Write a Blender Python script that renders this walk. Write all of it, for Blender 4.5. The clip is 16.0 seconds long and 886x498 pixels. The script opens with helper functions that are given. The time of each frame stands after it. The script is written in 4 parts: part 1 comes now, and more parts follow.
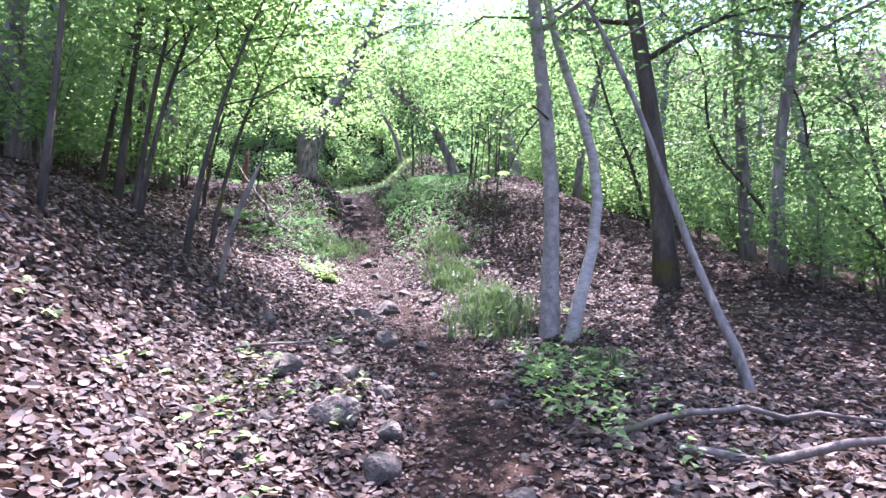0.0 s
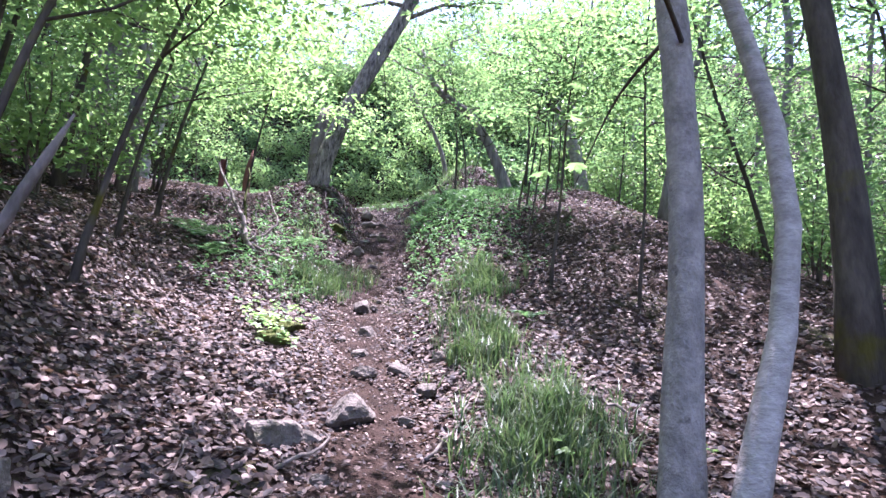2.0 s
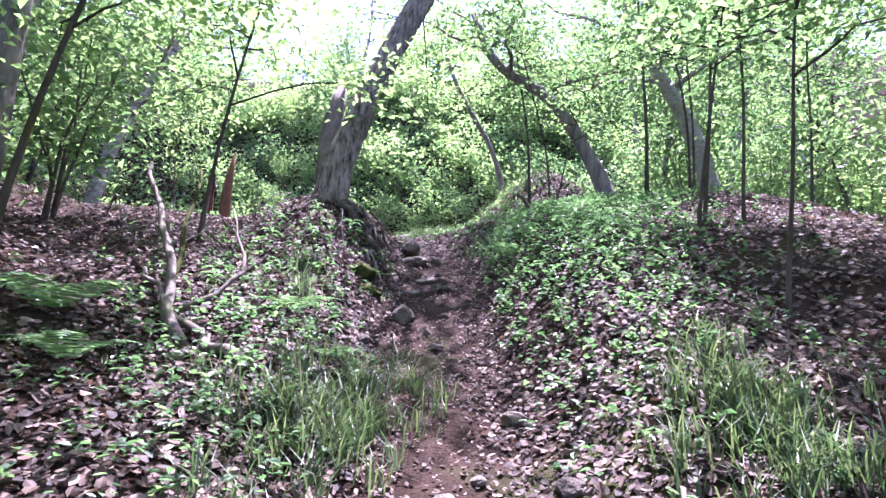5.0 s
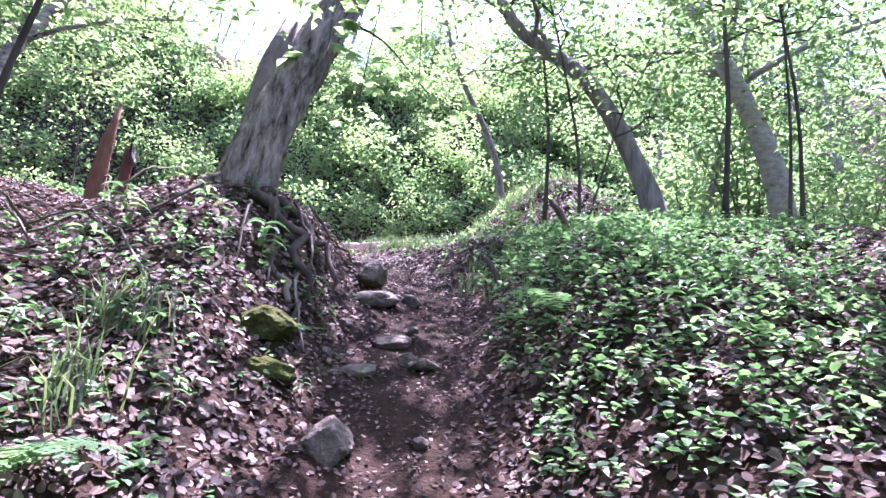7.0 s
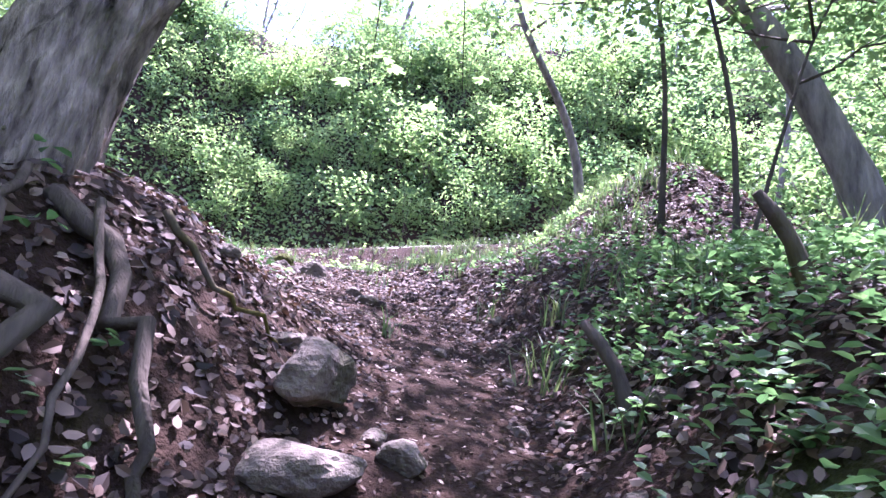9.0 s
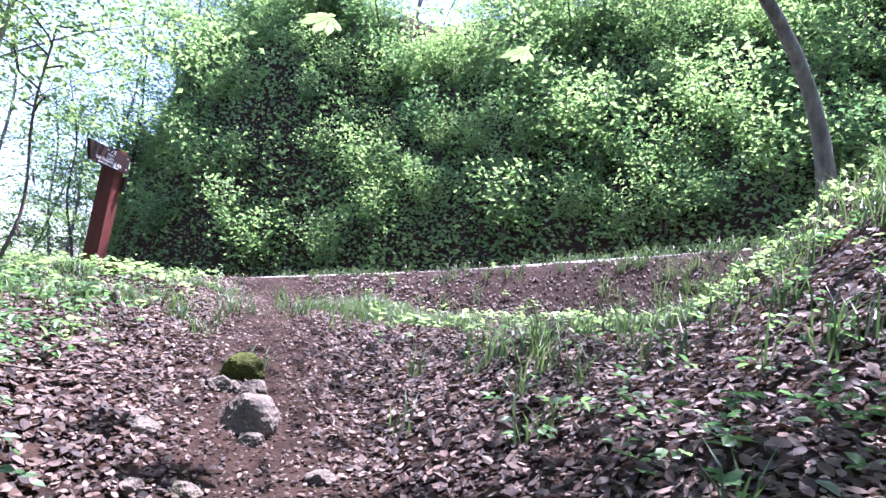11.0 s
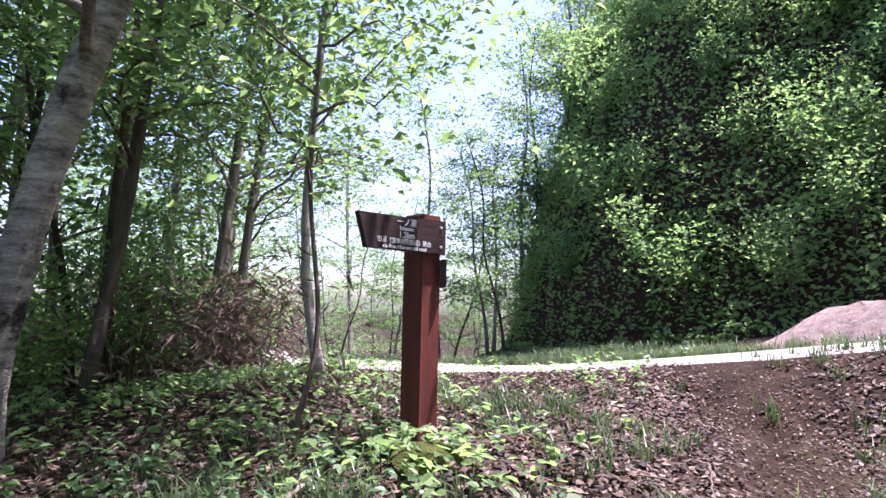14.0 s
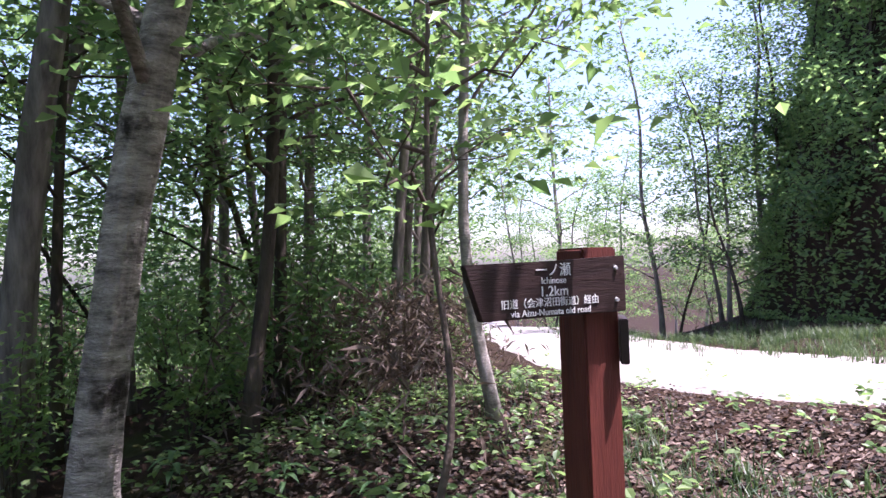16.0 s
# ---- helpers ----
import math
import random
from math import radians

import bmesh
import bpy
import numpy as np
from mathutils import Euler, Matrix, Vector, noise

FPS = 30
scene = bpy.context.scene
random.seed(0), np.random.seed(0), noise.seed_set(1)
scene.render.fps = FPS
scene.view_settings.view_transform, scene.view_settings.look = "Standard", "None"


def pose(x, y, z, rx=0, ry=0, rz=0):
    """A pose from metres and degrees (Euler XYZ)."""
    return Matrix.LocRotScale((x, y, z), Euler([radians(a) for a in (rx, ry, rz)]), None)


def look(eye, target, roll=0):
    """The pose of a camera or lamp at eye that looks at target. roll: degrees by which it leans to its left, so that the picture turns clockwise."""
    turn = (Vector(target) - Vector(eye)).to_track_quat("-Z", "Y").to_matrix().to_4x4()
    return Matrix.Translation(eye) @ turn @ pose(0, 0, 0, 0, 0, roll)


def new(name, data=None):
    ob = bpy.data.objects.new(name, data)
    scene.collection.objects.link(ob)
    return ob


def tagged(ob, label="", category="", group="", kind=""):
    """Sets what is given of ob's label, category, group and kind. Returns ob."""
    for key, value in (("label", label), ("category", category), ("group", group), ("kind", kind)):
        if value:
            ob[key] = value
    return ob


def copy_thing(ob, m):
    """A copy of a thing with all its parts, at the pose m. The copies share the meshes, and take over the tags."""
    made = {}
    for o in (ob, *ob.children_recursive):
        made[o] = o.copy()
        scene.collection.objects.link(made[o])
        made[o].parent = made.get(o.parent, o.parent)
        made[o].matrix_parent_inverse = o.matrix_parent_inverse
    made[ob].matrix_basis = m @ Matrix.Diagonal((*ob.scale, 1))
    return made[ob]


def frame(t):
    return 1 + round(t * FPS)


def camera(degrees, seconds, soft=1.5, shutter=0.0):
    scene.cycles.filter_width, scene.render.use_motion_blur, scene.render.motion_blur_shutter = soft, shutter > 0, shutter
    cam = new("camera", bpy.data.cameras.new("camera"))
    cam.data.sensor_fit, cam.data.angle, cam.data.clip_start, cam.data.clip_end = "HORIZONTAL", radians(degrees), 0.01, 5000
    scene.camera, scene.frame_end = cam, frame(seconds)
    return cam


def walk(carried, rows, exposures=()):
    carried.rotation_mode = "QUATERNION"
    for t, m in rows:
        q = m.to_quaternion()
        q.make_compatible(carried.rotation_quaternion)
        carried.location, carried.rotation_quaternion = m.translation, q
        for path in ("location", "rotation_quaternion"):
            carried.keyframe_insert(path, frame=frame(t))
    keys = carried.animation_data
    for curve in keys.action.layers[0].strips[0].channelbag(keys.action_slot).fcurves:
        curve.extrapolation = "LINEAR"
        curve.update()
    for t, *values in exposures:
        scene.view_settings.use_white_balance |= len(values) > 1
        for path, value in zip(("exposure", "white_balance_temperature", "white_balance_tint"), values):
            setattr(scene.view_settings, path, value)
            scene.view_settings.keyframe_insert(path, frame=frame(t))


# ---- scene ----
# The camera: seconds, place, heading to the left of +y, upward tilt and lean.
cam = camera(72.7, 16.0)
PATH = [
    (0, 0.000, 0.000, 1.300, 0.0, 8.0, -0.0),
    (0.5, 0.135, 0.838, 1.557, 1.2, 9.5, 0.7),
    (1, 0.251, 1.644, 1.698, 2.0, 9.2, 2.2),
    (1.5, 0.329, 2.408, 1.854, 3.9, 9.5, 1.5),
    (2, 0.260, 3.228, 1.970, 5.5, 9.9, 3.0),
    (2.5, 0.214, 3.957, 2.130, 8.5, 11.7, 2.6),
    (3, 0.176, 4.687, 2.287, 11.1, 12.5, 0.4),
    (3.5, 0.086, 5.333, 2.438, 14.2, 13.3, -1.2),
    (6, -1.348, 8.851, 3.403, 5.0, 12.0, 3.0),
    (6.5, -1.308, 9.474, 3.628, 6.4, 13.0, 3.1),
    (7, -1.352, 10.086, 3.734, 6.2, 13.1, 5.8),
    (7.5, -1.444, 10.766, 3.881, 8.6, 12.4, 8.8),
    (8, -1.545, 11.441, 4.099, 10.1, 11.8, 6.2),
    (8.5, -1.585, 11.991, 4.310, 10.2, 12.3, 7.2),
    (11, -1.788, 15.376, 5.691, 30.2, 7.6, 7.8),
    (11.5, -2.008, 15.804, 5.903, 34.2, 7.2, 11.0),
    (12, -2.530, 16.400, 6.070, 45.0, 5.9, 6.3),
    (12.5, -3.073, 16.834, 6.186, 52.5, 5.7, 7.7),
    (13, -3.534, 17.125, 6.290, 59.3, 4.7, 4.6),
    (13.5, -4.025, 17.373, 6.366, 64.4, 7.1, 2.3),
    (14, -4.376, 17.597, 6.480, 68.9, 5.5, 1.1),
    (14.5, -4.795, 17.791, 6.596, 74.8, 5.4, -1.3),
    (15, -5.025, 17.902, 6.731, 80.7, 4.7, 0.7),
    (15.5, -5.222, 18.041, 6.825, 84.2, 4.2, -1.3),
    (16, -5.410, 18.157, 6.931, 89.3, 1.6, -2.0),
]


def aimed(x, y, z, yaw, tilt, lean):
    yw, tl = radians(yaw), radians(tilt)
    ahead = Vector((-math.sin(yw) * math.cos(tl), math.cos(yw) * math.cos(tl), math.sin(tl)))
    eye = Vector((x, y, z))
    return look(eye, eye + 2 * ahead, lean)


EXPOSURES = [(0.0, 2.95, 5550, 42), (2.0, 2.75, 5500, 42), (3.5, 2.6, 5500, 44), (6.0, 3.15, 5500, 54), (8.5, 3.2, 5450, 57), (11.0, 2.6, 5400, 40), (12.5, 2.1, 5600, 36), (14.0, 1.95, 5850, 40), (16.0, 1.85, 5850, 40)]
walk(cam, [(row[0], aimed(*row[1:])) for row in PATH], EXPOSURES)

# ---- light: a high sun ahead of the walker, and the clear sky ----
SUN_EL, SUN_AZ = 72.0, 12.0
sky_world = bpy.data.worlds.new("sky")
scene.world = sky_world
sky_world.use_nodes = True
wn = sky_world.node_tree.nodes
sky = wn.new("ShaderNodeTexSky")
sky.sky_type = "NISHITA"
sky.sun_disc = False
sky.sun_elevation = radians(SUN_EL)
sky.sun_rotation = radians(SUN_AZ)
sky.air_density, sky.dust_density = 1.0, 2.0
sky_world.node_tree.links.new(sky.outputs[0], wn["Background"].inputs[0])
wn["Background"].inputs[1].default_value = 0.11
sun_dir = Vector((math.sin(radians(SUN_AZ)) * math.cos(radians(SUN_EL)), math.cos(radians(SUN_AZ)) * math.cos(radians(SUN_EL)), math.sin(radians(SUN_EL))))
sun_lamp = bpy.data.lights.new("sun", "SUN")
sun_lamp.energy, sun_lamp.angle, sun_lamp.color = 5.0, radians(0.55), (1.0, 0.95, 0.86)
sun_ob = new("sun", sun_lamp)
sun_ob.matrix_world = look(sun_dir * 60, (0, 0, 0))


# ---- the lie of the land ----
# The trail: x, y, height, and how the ground stands 1 m and 4 m to its left and right.
TRAIL = [
    (0.0, -4.0, -0.75, 0.1, 1.2, 0.0, -0.2),
    (0.1, 0.0, 0.0, 0.12, 1.35, 0.0, -0.1),
    (0.25, 2.5, 0.55, 0.12, 1.6, 0.0, -0.1),
    (0.0, 5.3, 1.12, 0.1, 1.7, 0.05, 0.0),
    (-0.5, 7.2, 1.55, 0.12, 1.6, 0.15, 0.25),
    (-1.1, 9.0, 2.1, 0.15, 1.3, 0.25, 0.45),
    (-1.4, 10.8, 2.7, 0.2, 0.9, 0.4, 0.95),
    (-1.7, 12.2, 3.25, 0.35, 0.75, 0.65, 1.3),
    (-1.85, 13.4, 3.95, 0.6, 0.8, 0.8, 1.35),
    (-1.95, 14.8, 4.4, 0.3, 0.6, 0.8, 1.4),
    (-2.1, 15.6, 4.62, 0.15, 0.35, 0.7, 1.4),
    (-2.9, 16.7, 5.02, 0.05, 0.2, 0.45, 1.4),
    (-4.1, 17.6, 5.34, 0.05, 0.05, 0.15, 0.8),
    (-5.2, 18.8, 5.64, 0.05, 0.0, 0.05, 0.35),
    (-6.6, 20.4, 5.74, 0.05, 0.0, 0.02, 0.12),
    (-8.3, 21.7, 5.78, 0.05, 0.0, 0.0, 0.1),
]
ROAD = [(-75.0, 24.0, 1.2), (-42.0, 20.5, 3.1), (-28.0, 21.6, 4.4), (-20.0, 21.5, 4.95), (-14.5, 21.6, 5.35), (-11.2, 22.2, 5.7), (-9.6, 22.95, 5.95), (-8.0, 23.7, 6.22), (-5.5, 24.8, 6.7), (-2.0, 25.9, 7.35), (6.0, 28.0, 9.5), (40.0, 37.0, 15.0)]
FOOT = [(-22.0, 110.0), (-28.0, 60.0), (-30.0, 36.0), (-26.5, 28.5), (-20.0, 26.8), (-10.0, 28.2), (-5.0, 29.2), (0.0, 30.8), (14.0, 36.0), (45.0, 46.0)]
ROAD_HALF = 1.8


def smooth(t):
    t = np.clip(t, 0.0, 1.0)
    return t * t * (3 - 2 * t)


def dense(line, n):
    line = np.array(line, float)
    s = np.r_[0, np.cumsum(np.hypot(*np.diff(line[:, :2], axis=0).T))]
    at = np.linspace(0, s[-1], n)
    return np.stack([np.interp(at, s, line[:, k]) for k in range(line.shape[1])], 1)


def softened(line, n, rounds):
    line = dense(line, n)
    for _ in range(rounds):
        line[1:-1] = (line[:-2] + 2 * line[1:-1] + line[2:]) / 4
    return line


TRAIL_D, ROAD_D, FOOT_D = softened(TRAIL, 90, 10), softened(ROAD, 120, 6), softened(FOOT, 90, 4)


def nearest(line, x, y):
    """Distance to the nearest sample of a line, that sample, and the side (+1 to the right of its run)."""
    d2 = (x[:, None] - line[None, :, 0]) ** 2 + (y[:, None] - line[None, :, 1]) ** 2
    k = d2.argmin(1)
    a, b = line[np.maximum(k - 1, 0)], line[np.minimum(k + 1, len(line) - 1)]
    tx, ty = b[:, 0] - a[:, 0], b[:, 1] - a[:, 1]
    size = np.hypot(tx, ty)
    px, py = x - line[k, 0], y - line[k, 1]
    across = (ty * px - tx * py) / size
    along = (tx * px + ty * py) / size
    ends = (k == 0) | (k == len(line) - 1)
    off = np.where(ends, np.hypot(px, py) * np.sign(across), across)
    return off, k, along


def waves(x, y, size, seed):
    """Smooth random relief of about +-1 with the given size of its swells."""
    out = np.zeros_like(x)
    rng = np.random.RandomState(seed)
    for _ in range(7):
        a, p = rng.uniform(0, math.tau), rng.uniform(0, math.tau)
        f = math.tau / size * rng.uniform(0.6, 1.6)
        out += np.sin(f * (math.cos(a) * x + math.sin(a) * y) + p)
    return out / 3.2


def land(x, y):
    """Height of the ground."""
    x, y = np.atleast_1d(np.asarray(x, float)), np.atleast_1d(np.asarray(y, float))
    d = x[:, None] - TRAIL_D[None, :, 0]
    e = y[:, None] - TRAIL_D[None, :, 1]
    w = 1.0 / (d * d + e * e + 0.12) ** 3
    w /= w.sum(1, keepdims=True)
    tr = w @ TRAIL_D
    off, k, _ = nearest(TRAIL_D, x, y)
    zc, l1, l4, r1, r4 = tr[:, 2], tr[:, 3], tr[:, 4], tr[:, 5], tr[:, 6]
    side = np.abs(off)
    near_l = l1 * smooth((side - 0.3) / 0.9) + (l4 - l1) * smooth((side - 0.9) / 3.6) * 1.0
    near_r = r1 * smooth((side - 0.3) / 0.9) + (r4 - r1) * smooth((side - 0.9) / 3.6) * 1.0
    z = zc + np.where(off < 0, near_l, near_r)
    # far from the trail: a hillside that climbs to a shoulder, then falls to the east
    far = np.interp(y, [-300, -40, -6, 0, 15, 19, 24, 60, 300], [-25, -9, -1.3, 0.0, 4.1, 5.6, 6.3, 6.0, 6.0])
    far = far + np.where(x < 0, np.interp(-x, [0, 4, 10, 40], [0, 1.3, 2.2, 3.0]) * np.interp(y, [6, 15], [1, 0]), 0)
    far = far - np.interp(x, [3, 9, 30, 120], [0, 1.2, 7.0, 14.0]) * np.interp(y, [20, 32], [1, 0.25])
    # the flat of the wood west of the post, falling away beyond
    flat = np.interp(y, [-40, 0, 6, 11, 14, 24], [-6, 0.5, 3.0, 5.1, 5.65, 6.0]) - np.interp(-x, [8, 14, 22, 45, 100], [0, 0.5, 1.4, 5.0, 10.0])
    far = far + (flat - far) * smooth((-x - 5.0) / 3.0)
    z = z + (far - z) * smooth((side - 3.8) / 3.5)
    # the mound that carries the leaning tree
    z = z + 0.5 * np.exp(-(((x + 3.3) / 0.8) ** 2 + ((y - 14.2) / 0.95) ** 2))
    # the bank at the bend, to the right of the trail
    z = z + 1.0 * np.exp(-(((x + 0.6) / 1.2) ** 2 + ((y - 19.0) / 1.3) ** 2)) + 1.4 * np.exp(-(((x + 1.0) / 1.0) ** 2 + ((y - 21.3) / 1.2) ** 2))
    # relief
    rough = smooth((side - 0.15) / 1.2)
    z = z + 0.05 * waves(x, y, 1.9, 3) * (0.35 + 0.65 * rough) + 0.022 * waves(x, y, 0.55, 5)
    z = z + 0.12 * waves(x, y, 6.0, 9) * smooth((side - 2) / 3)
    # road bed, and the cut hillside beyond its ditch
    ro, rk, along = nearest(ROAD_D, x, y)
    slope = np.gradient(ROAD_D[:, 2]) / np.hypot(np.gradient(ROAD_D[:, 0]), np.gradient(ROAD_D[:, 1]))
    rz = ROAD_D[rk, 2] + slope[rk] * np.clip(along, -1.5, 1.5)
    bed = np.abs(ro)
    z = np.where(bed < 9, z + (rz - z) * (1 - smooth((bed - ROAD_HALF - 0.15) / 1.3)), z)
    fo, fk, _ = nearest(FOOT_D, x, y)
    inside = -fo
    foot_z = rz + 0.3
    steep = smooth((-x - 13.5) / 4.0)
    up = np.interp(inside, [0, 0.8, 3.9, 6.5, 15, 60], [0, 2.0, 7.8, 10.8, 14.5, 22.0]) * (1 - steep) + np.interp(inside, [0, 0.5, 2.2, 5.0, 15, 60], [0, 2.6, 9.5, 12.5, 15.5, 23.0]) * steep + 0.5 * waves(x, y, 3.2, 12) * smooth(inside / 2)
    z = np.where(inside > 0, foot_z + up, z)
    gap = (inside > -3.0) & (inside <= 0) & (np.abs(ro) > ROAD_HALF)
    z = np.where(gap, z + (foot_z - z) * smooth((inside + 3.0) / 2.6), z)
    return z


def ground_at(x, y):
    return float(land([x], [y])[0])

# ---- materials ----
def material(name):
    m = bpy.data.materials.new(name)
    m.use_nodes = True
    return m, m.node_tree.nodes, m.node_tree.links, m.node_tree.nodes["Principled BSDF"]


def ramp(nodes, stops):
    r = nodes.new("ShaderNodeValToRGB")
    els = r.color_ramp.elements
    while len(els) < len(stops):
        els.new(0.5)
    for e, (p, c) in zip(els, stops):
        e.position, e.color = p, (*c, 1)
    return r


def noise_node(nodes, links, scale, detail=4.0, rough=0.6, stretch=None):
    tc = nodes.new("ShaderNodeNewGeometry")
    n = nodes.new("ShaderNodeTexNoise")
    n.inputs["Scale"].default_value, n.inputs["Detail"].default_value, n.inputs["Roughness"].default_value = scale, detail, rough
    if stretch:
        mp = nodes.new("ShaderNodeMapping")
        mp.inputs["Scale"].default_value = stretch
        links.new(tc.outputs["Position"], mp.inputs["Vector"])
        links.new(mp.outputs[0], n.inputs["Vector"])
    else:
        links.new(tc.outputs["Position"], n.inputs["Vector"])
    return n


def surface(name, dark, light, scale, rough=0.85, bump=0.3, fine=None, stretch=None, patch=None):
    """Two scales of noise between two colours, with relief; patch: (colour, scale, threshold) for stains such as moss."""
    m, nd, lk, b = material(name)
    n1 = noise_node(nd, lk, scale, 6, 0.65, stretch)
    r1 = ramp(nd, [(0.3, dark), (0.72, light)])
    lk.new(n1.outputs["Fac"], r1.inputs[0])
    colour = r1.outputs[0]
    n2 = noise_node(nd, lk, (fine or scale * 7), 3, 0.6, stretch)
    if patch:
        n3 = noise_node(nd, lk, patch[1], 4, 0.6)
        cut = ramp(nd, [(patch[2], (0, 0, 0)), (patch[2] + 0.12, (1, 1, 1))])
        lk.new(n3.outputs["Fac"], cut.inputs[0])
        mx = nd.new("ShaderNodeMix")
        mx.data_type = "RGBA"
        mx.inputs[7].default_value = (*patch[0], 1)
        lk.new(cut.outputs[0], mx.inputs[0])
        lk.new(colour, mx.inputs[6])
        colour = mx.outputs[2]
    mul = nd.new("ShaderNodeMix")
    mul.data_type, mul.blend_type = "RGBA", "MULTIPLY"
    mul.inputs[0].default_value = 0.6
    r2 = ramp(nd, [(0.3, (0.55, 0.55, 0.55)), (0.7, (1, 1, 1))])
    lk.new(n2.outputs["Fac"], r2.inputs[0])
    lk.new(colour, mul.inputs[6])
    lk.new(r2.outputs[0], mul.inputs[7])
    lk.new(mul.outputs[2], b.inputs["Base Color"])
    b.inputs["Roughness"].default_value = rough
    b.inputs["Specular IOR Level"].default_value = 0.1 if rough > 0.92 else 0.35
    bp = nd.new("ShaderNodeBump")
    bp.inputs["Strength"].default_value, bp.inputs["Distance"].default_value = bump, 0.02
    add = nd.new("ShaderNodeMath")
    lk.new(n1.outputs["Fac"], add.inputs[0])
    lk.new(n2.outputs["Fac"], add.inputs[1])
    lk.new(add.outputs[0], bp.inputs["Height"])
    lk.new(bp.outputs[0], b.inputs["Normal"])
    return m


def leafy(name, colours, through_light=0.45, rough=0.45):
    """Leaves: a colour for each leaf, with light passing through the blade."""
    m, nd, lk, b = material(name)
    g = nd.new("ShaderNodeNewGeometry")
    n = len(colours)
    r = ramp(nd, [(k / max(n - 1, 1), c) for k, c in enumerate(colours)])
    lk.new(g.outputs["Random Per Island"], r.inputs[0])
    lk.new(r.outputs[0], b.inputs["Base Color"])
    b.inputs["Roughness"].default_value = rough
    t = nd.new("ShaderNodeBsdfTranslucent")
    br = nd.new("ShaderNodeMix")
    br.data_type, br.blend_type = "RGBA", "MULTIPLY"
    br.inputs[0].default_value = 1.0
    br.inputs[7].default_value = (2.3, 2.3, 1.85, 1)
    lk.new(r.outputs[0], br.inputs[6])
    lk.new(br.outputs[2], t.inputs["Color"])
    mix = nd.new("ShaderNodeMixShader")
    mix.inputs[0].default_value = through_light
    lk.new(b.outputs[0], mix.inputs[1])
    lk.new(t.outputs[0], mix.inputs[2])
    lk.new(mix.outputs[0], nd["Material Output"].inputs["Surface"])
    return m


M_SOIL = surface("soil", (0.014, 0.009, 0.006), (0.05, 0.031, 0.022), 5.0, 0.95, 1.0, 55, patch=((0.04, 0.048, 0.016), 0.7, 0.58))
M_ROAD = surface("road_gravel", (0.24, 0.22, 0.20), (0.36, 0.34, 0.32), 1.2, 0.95, 0.4, 40)
M_MOUND = surface("gravel", (0.13, 0.095, 0.082), (0.32, 0.25, 0.225), 6, 0.95, 1.0, 30, patch=((0.06, 0.065, 0.03), 1.1, 0.62))
M_BARK = surface("grey_bark", (0.09, 0.076, 0.068), (0.32, 0.28, 0.25), 13, 0.9, 0.8, 24, (1, 1, 0.22), patch=((0.07, 0.085, 0.035), 1.6, 0.62))
M_BARK_SMOOTH = surface("smooth_grey_bark", (0.15, 0.132, 0.112), (0.36, 0.325, 0.28), 11, 0.85, 0.7, 55, (1, 1, 0.9), patch=((0.085, 0.072, 0.06), 9.0, 0.62))
M_BARK_PALE = surface("pale_bark", (0.20, 0.178, 0.155), (0.45, 0.41, 0.36), 9, 0.85, 0.5, 40, (1, 1, 2.0), patch=((0.16, 0.17, 0.13), 3.0, 0.6))
M_BARK_OLD = surface("furrowed_bark", (0.012, 0.009, 0.007), (0.46, 0.39, 0.335), 17, 0.95, 1.0, 60, (1, 1, 0.25), patch=((0.06, 0.065, 0.028), 2.6, 0.62))
M_BARK_DARK = surface("dark_bark", (0.035, 0.03, 0.025), (0.12, 0.10, 0.08), 6, 0.95, 0.8, 26, (1, 1, 0.3), patch=((0.09, 0.08, 0.02), 1.5, 0.58))
M_BIRCH = surface("birch_bark", (0.03, 0.024, 0.02), (0.62, 0.57, 0.51), 5.0, 0.85, 1.0, 30, (1, 1, 3.2), patch=((0.03, 0.024, 0.02), 5.5, 0.55))
M_TWIG = surface("twig", (0.06, 0.045, 0.035), (0.18, 0.14, 0.11), 8, 0.9, 0.4)
M_DEAD = surface("dead_wood", (0.06, 0.048, 0.04), (0.22, 0.185, 0.155), 7, 0.9, 0.6, 30, (1, 1, 0.5), patch=((0.09, 0.10, 0.03), 2.4, 0.55))
M_STONE = surface("stone", (0.055, 0.045, 0.036), (0.2, 0.168, 0.135), 6, 0.9, 0.9, 45, patch=((0.06, 0.058, 0.025), 3.5, 0.58))
M_MOSS = surface("moss", (0.03, 0.036, 0.01), (0.095, 0.11, 0.028), 14, 0.95, 1.0, 90, patch=((0.055, 0.04, 0.026), 4.0, 0.6))
M_POST = surface("red_brown_wood", (0.075, 0.017, 0.013), (0.16, 0.038, 0.026), 3, 0.6, 0.25, 26, (6, 6, 0.5))
M_SIGN = surface("dark_brown_wood", (0.02, 0.01, 0.009), (0.038, 0.018, 0.015), 5, 0.55, 0.2, 30, (0.6, 0.6, 7))
M_WHITE = surface("white_paint", (0.72, 0.72, 0.70), (0.82, 0.82, 0.80), 9, 0.6, 0.05)
M_BOLT = surface("bolt_steel", (0.35, 0.35, 0.35), (0.5, 0.5, 0.5), 20, 0.4, 0.1)
M_WIRE = surface("galvanised_wire", (0.2, 0.21, 0.21), (0.34, 0.35, 0.35), 12, 0.5, 0.1)
M_LEAF = leafy("tree_leaves", [(0.045, 0.095, 0.037), (0.08, 0.145, 0.056), (0.125, 0.19, 0.075)], 0.5)
M_LEAF_BRIGHT = leafy("young_leaves", [(0.075, 0.14, 0.052), (0.12, 0.2, 0.075), (0.17, 0.25, 0.095)], 0.52)
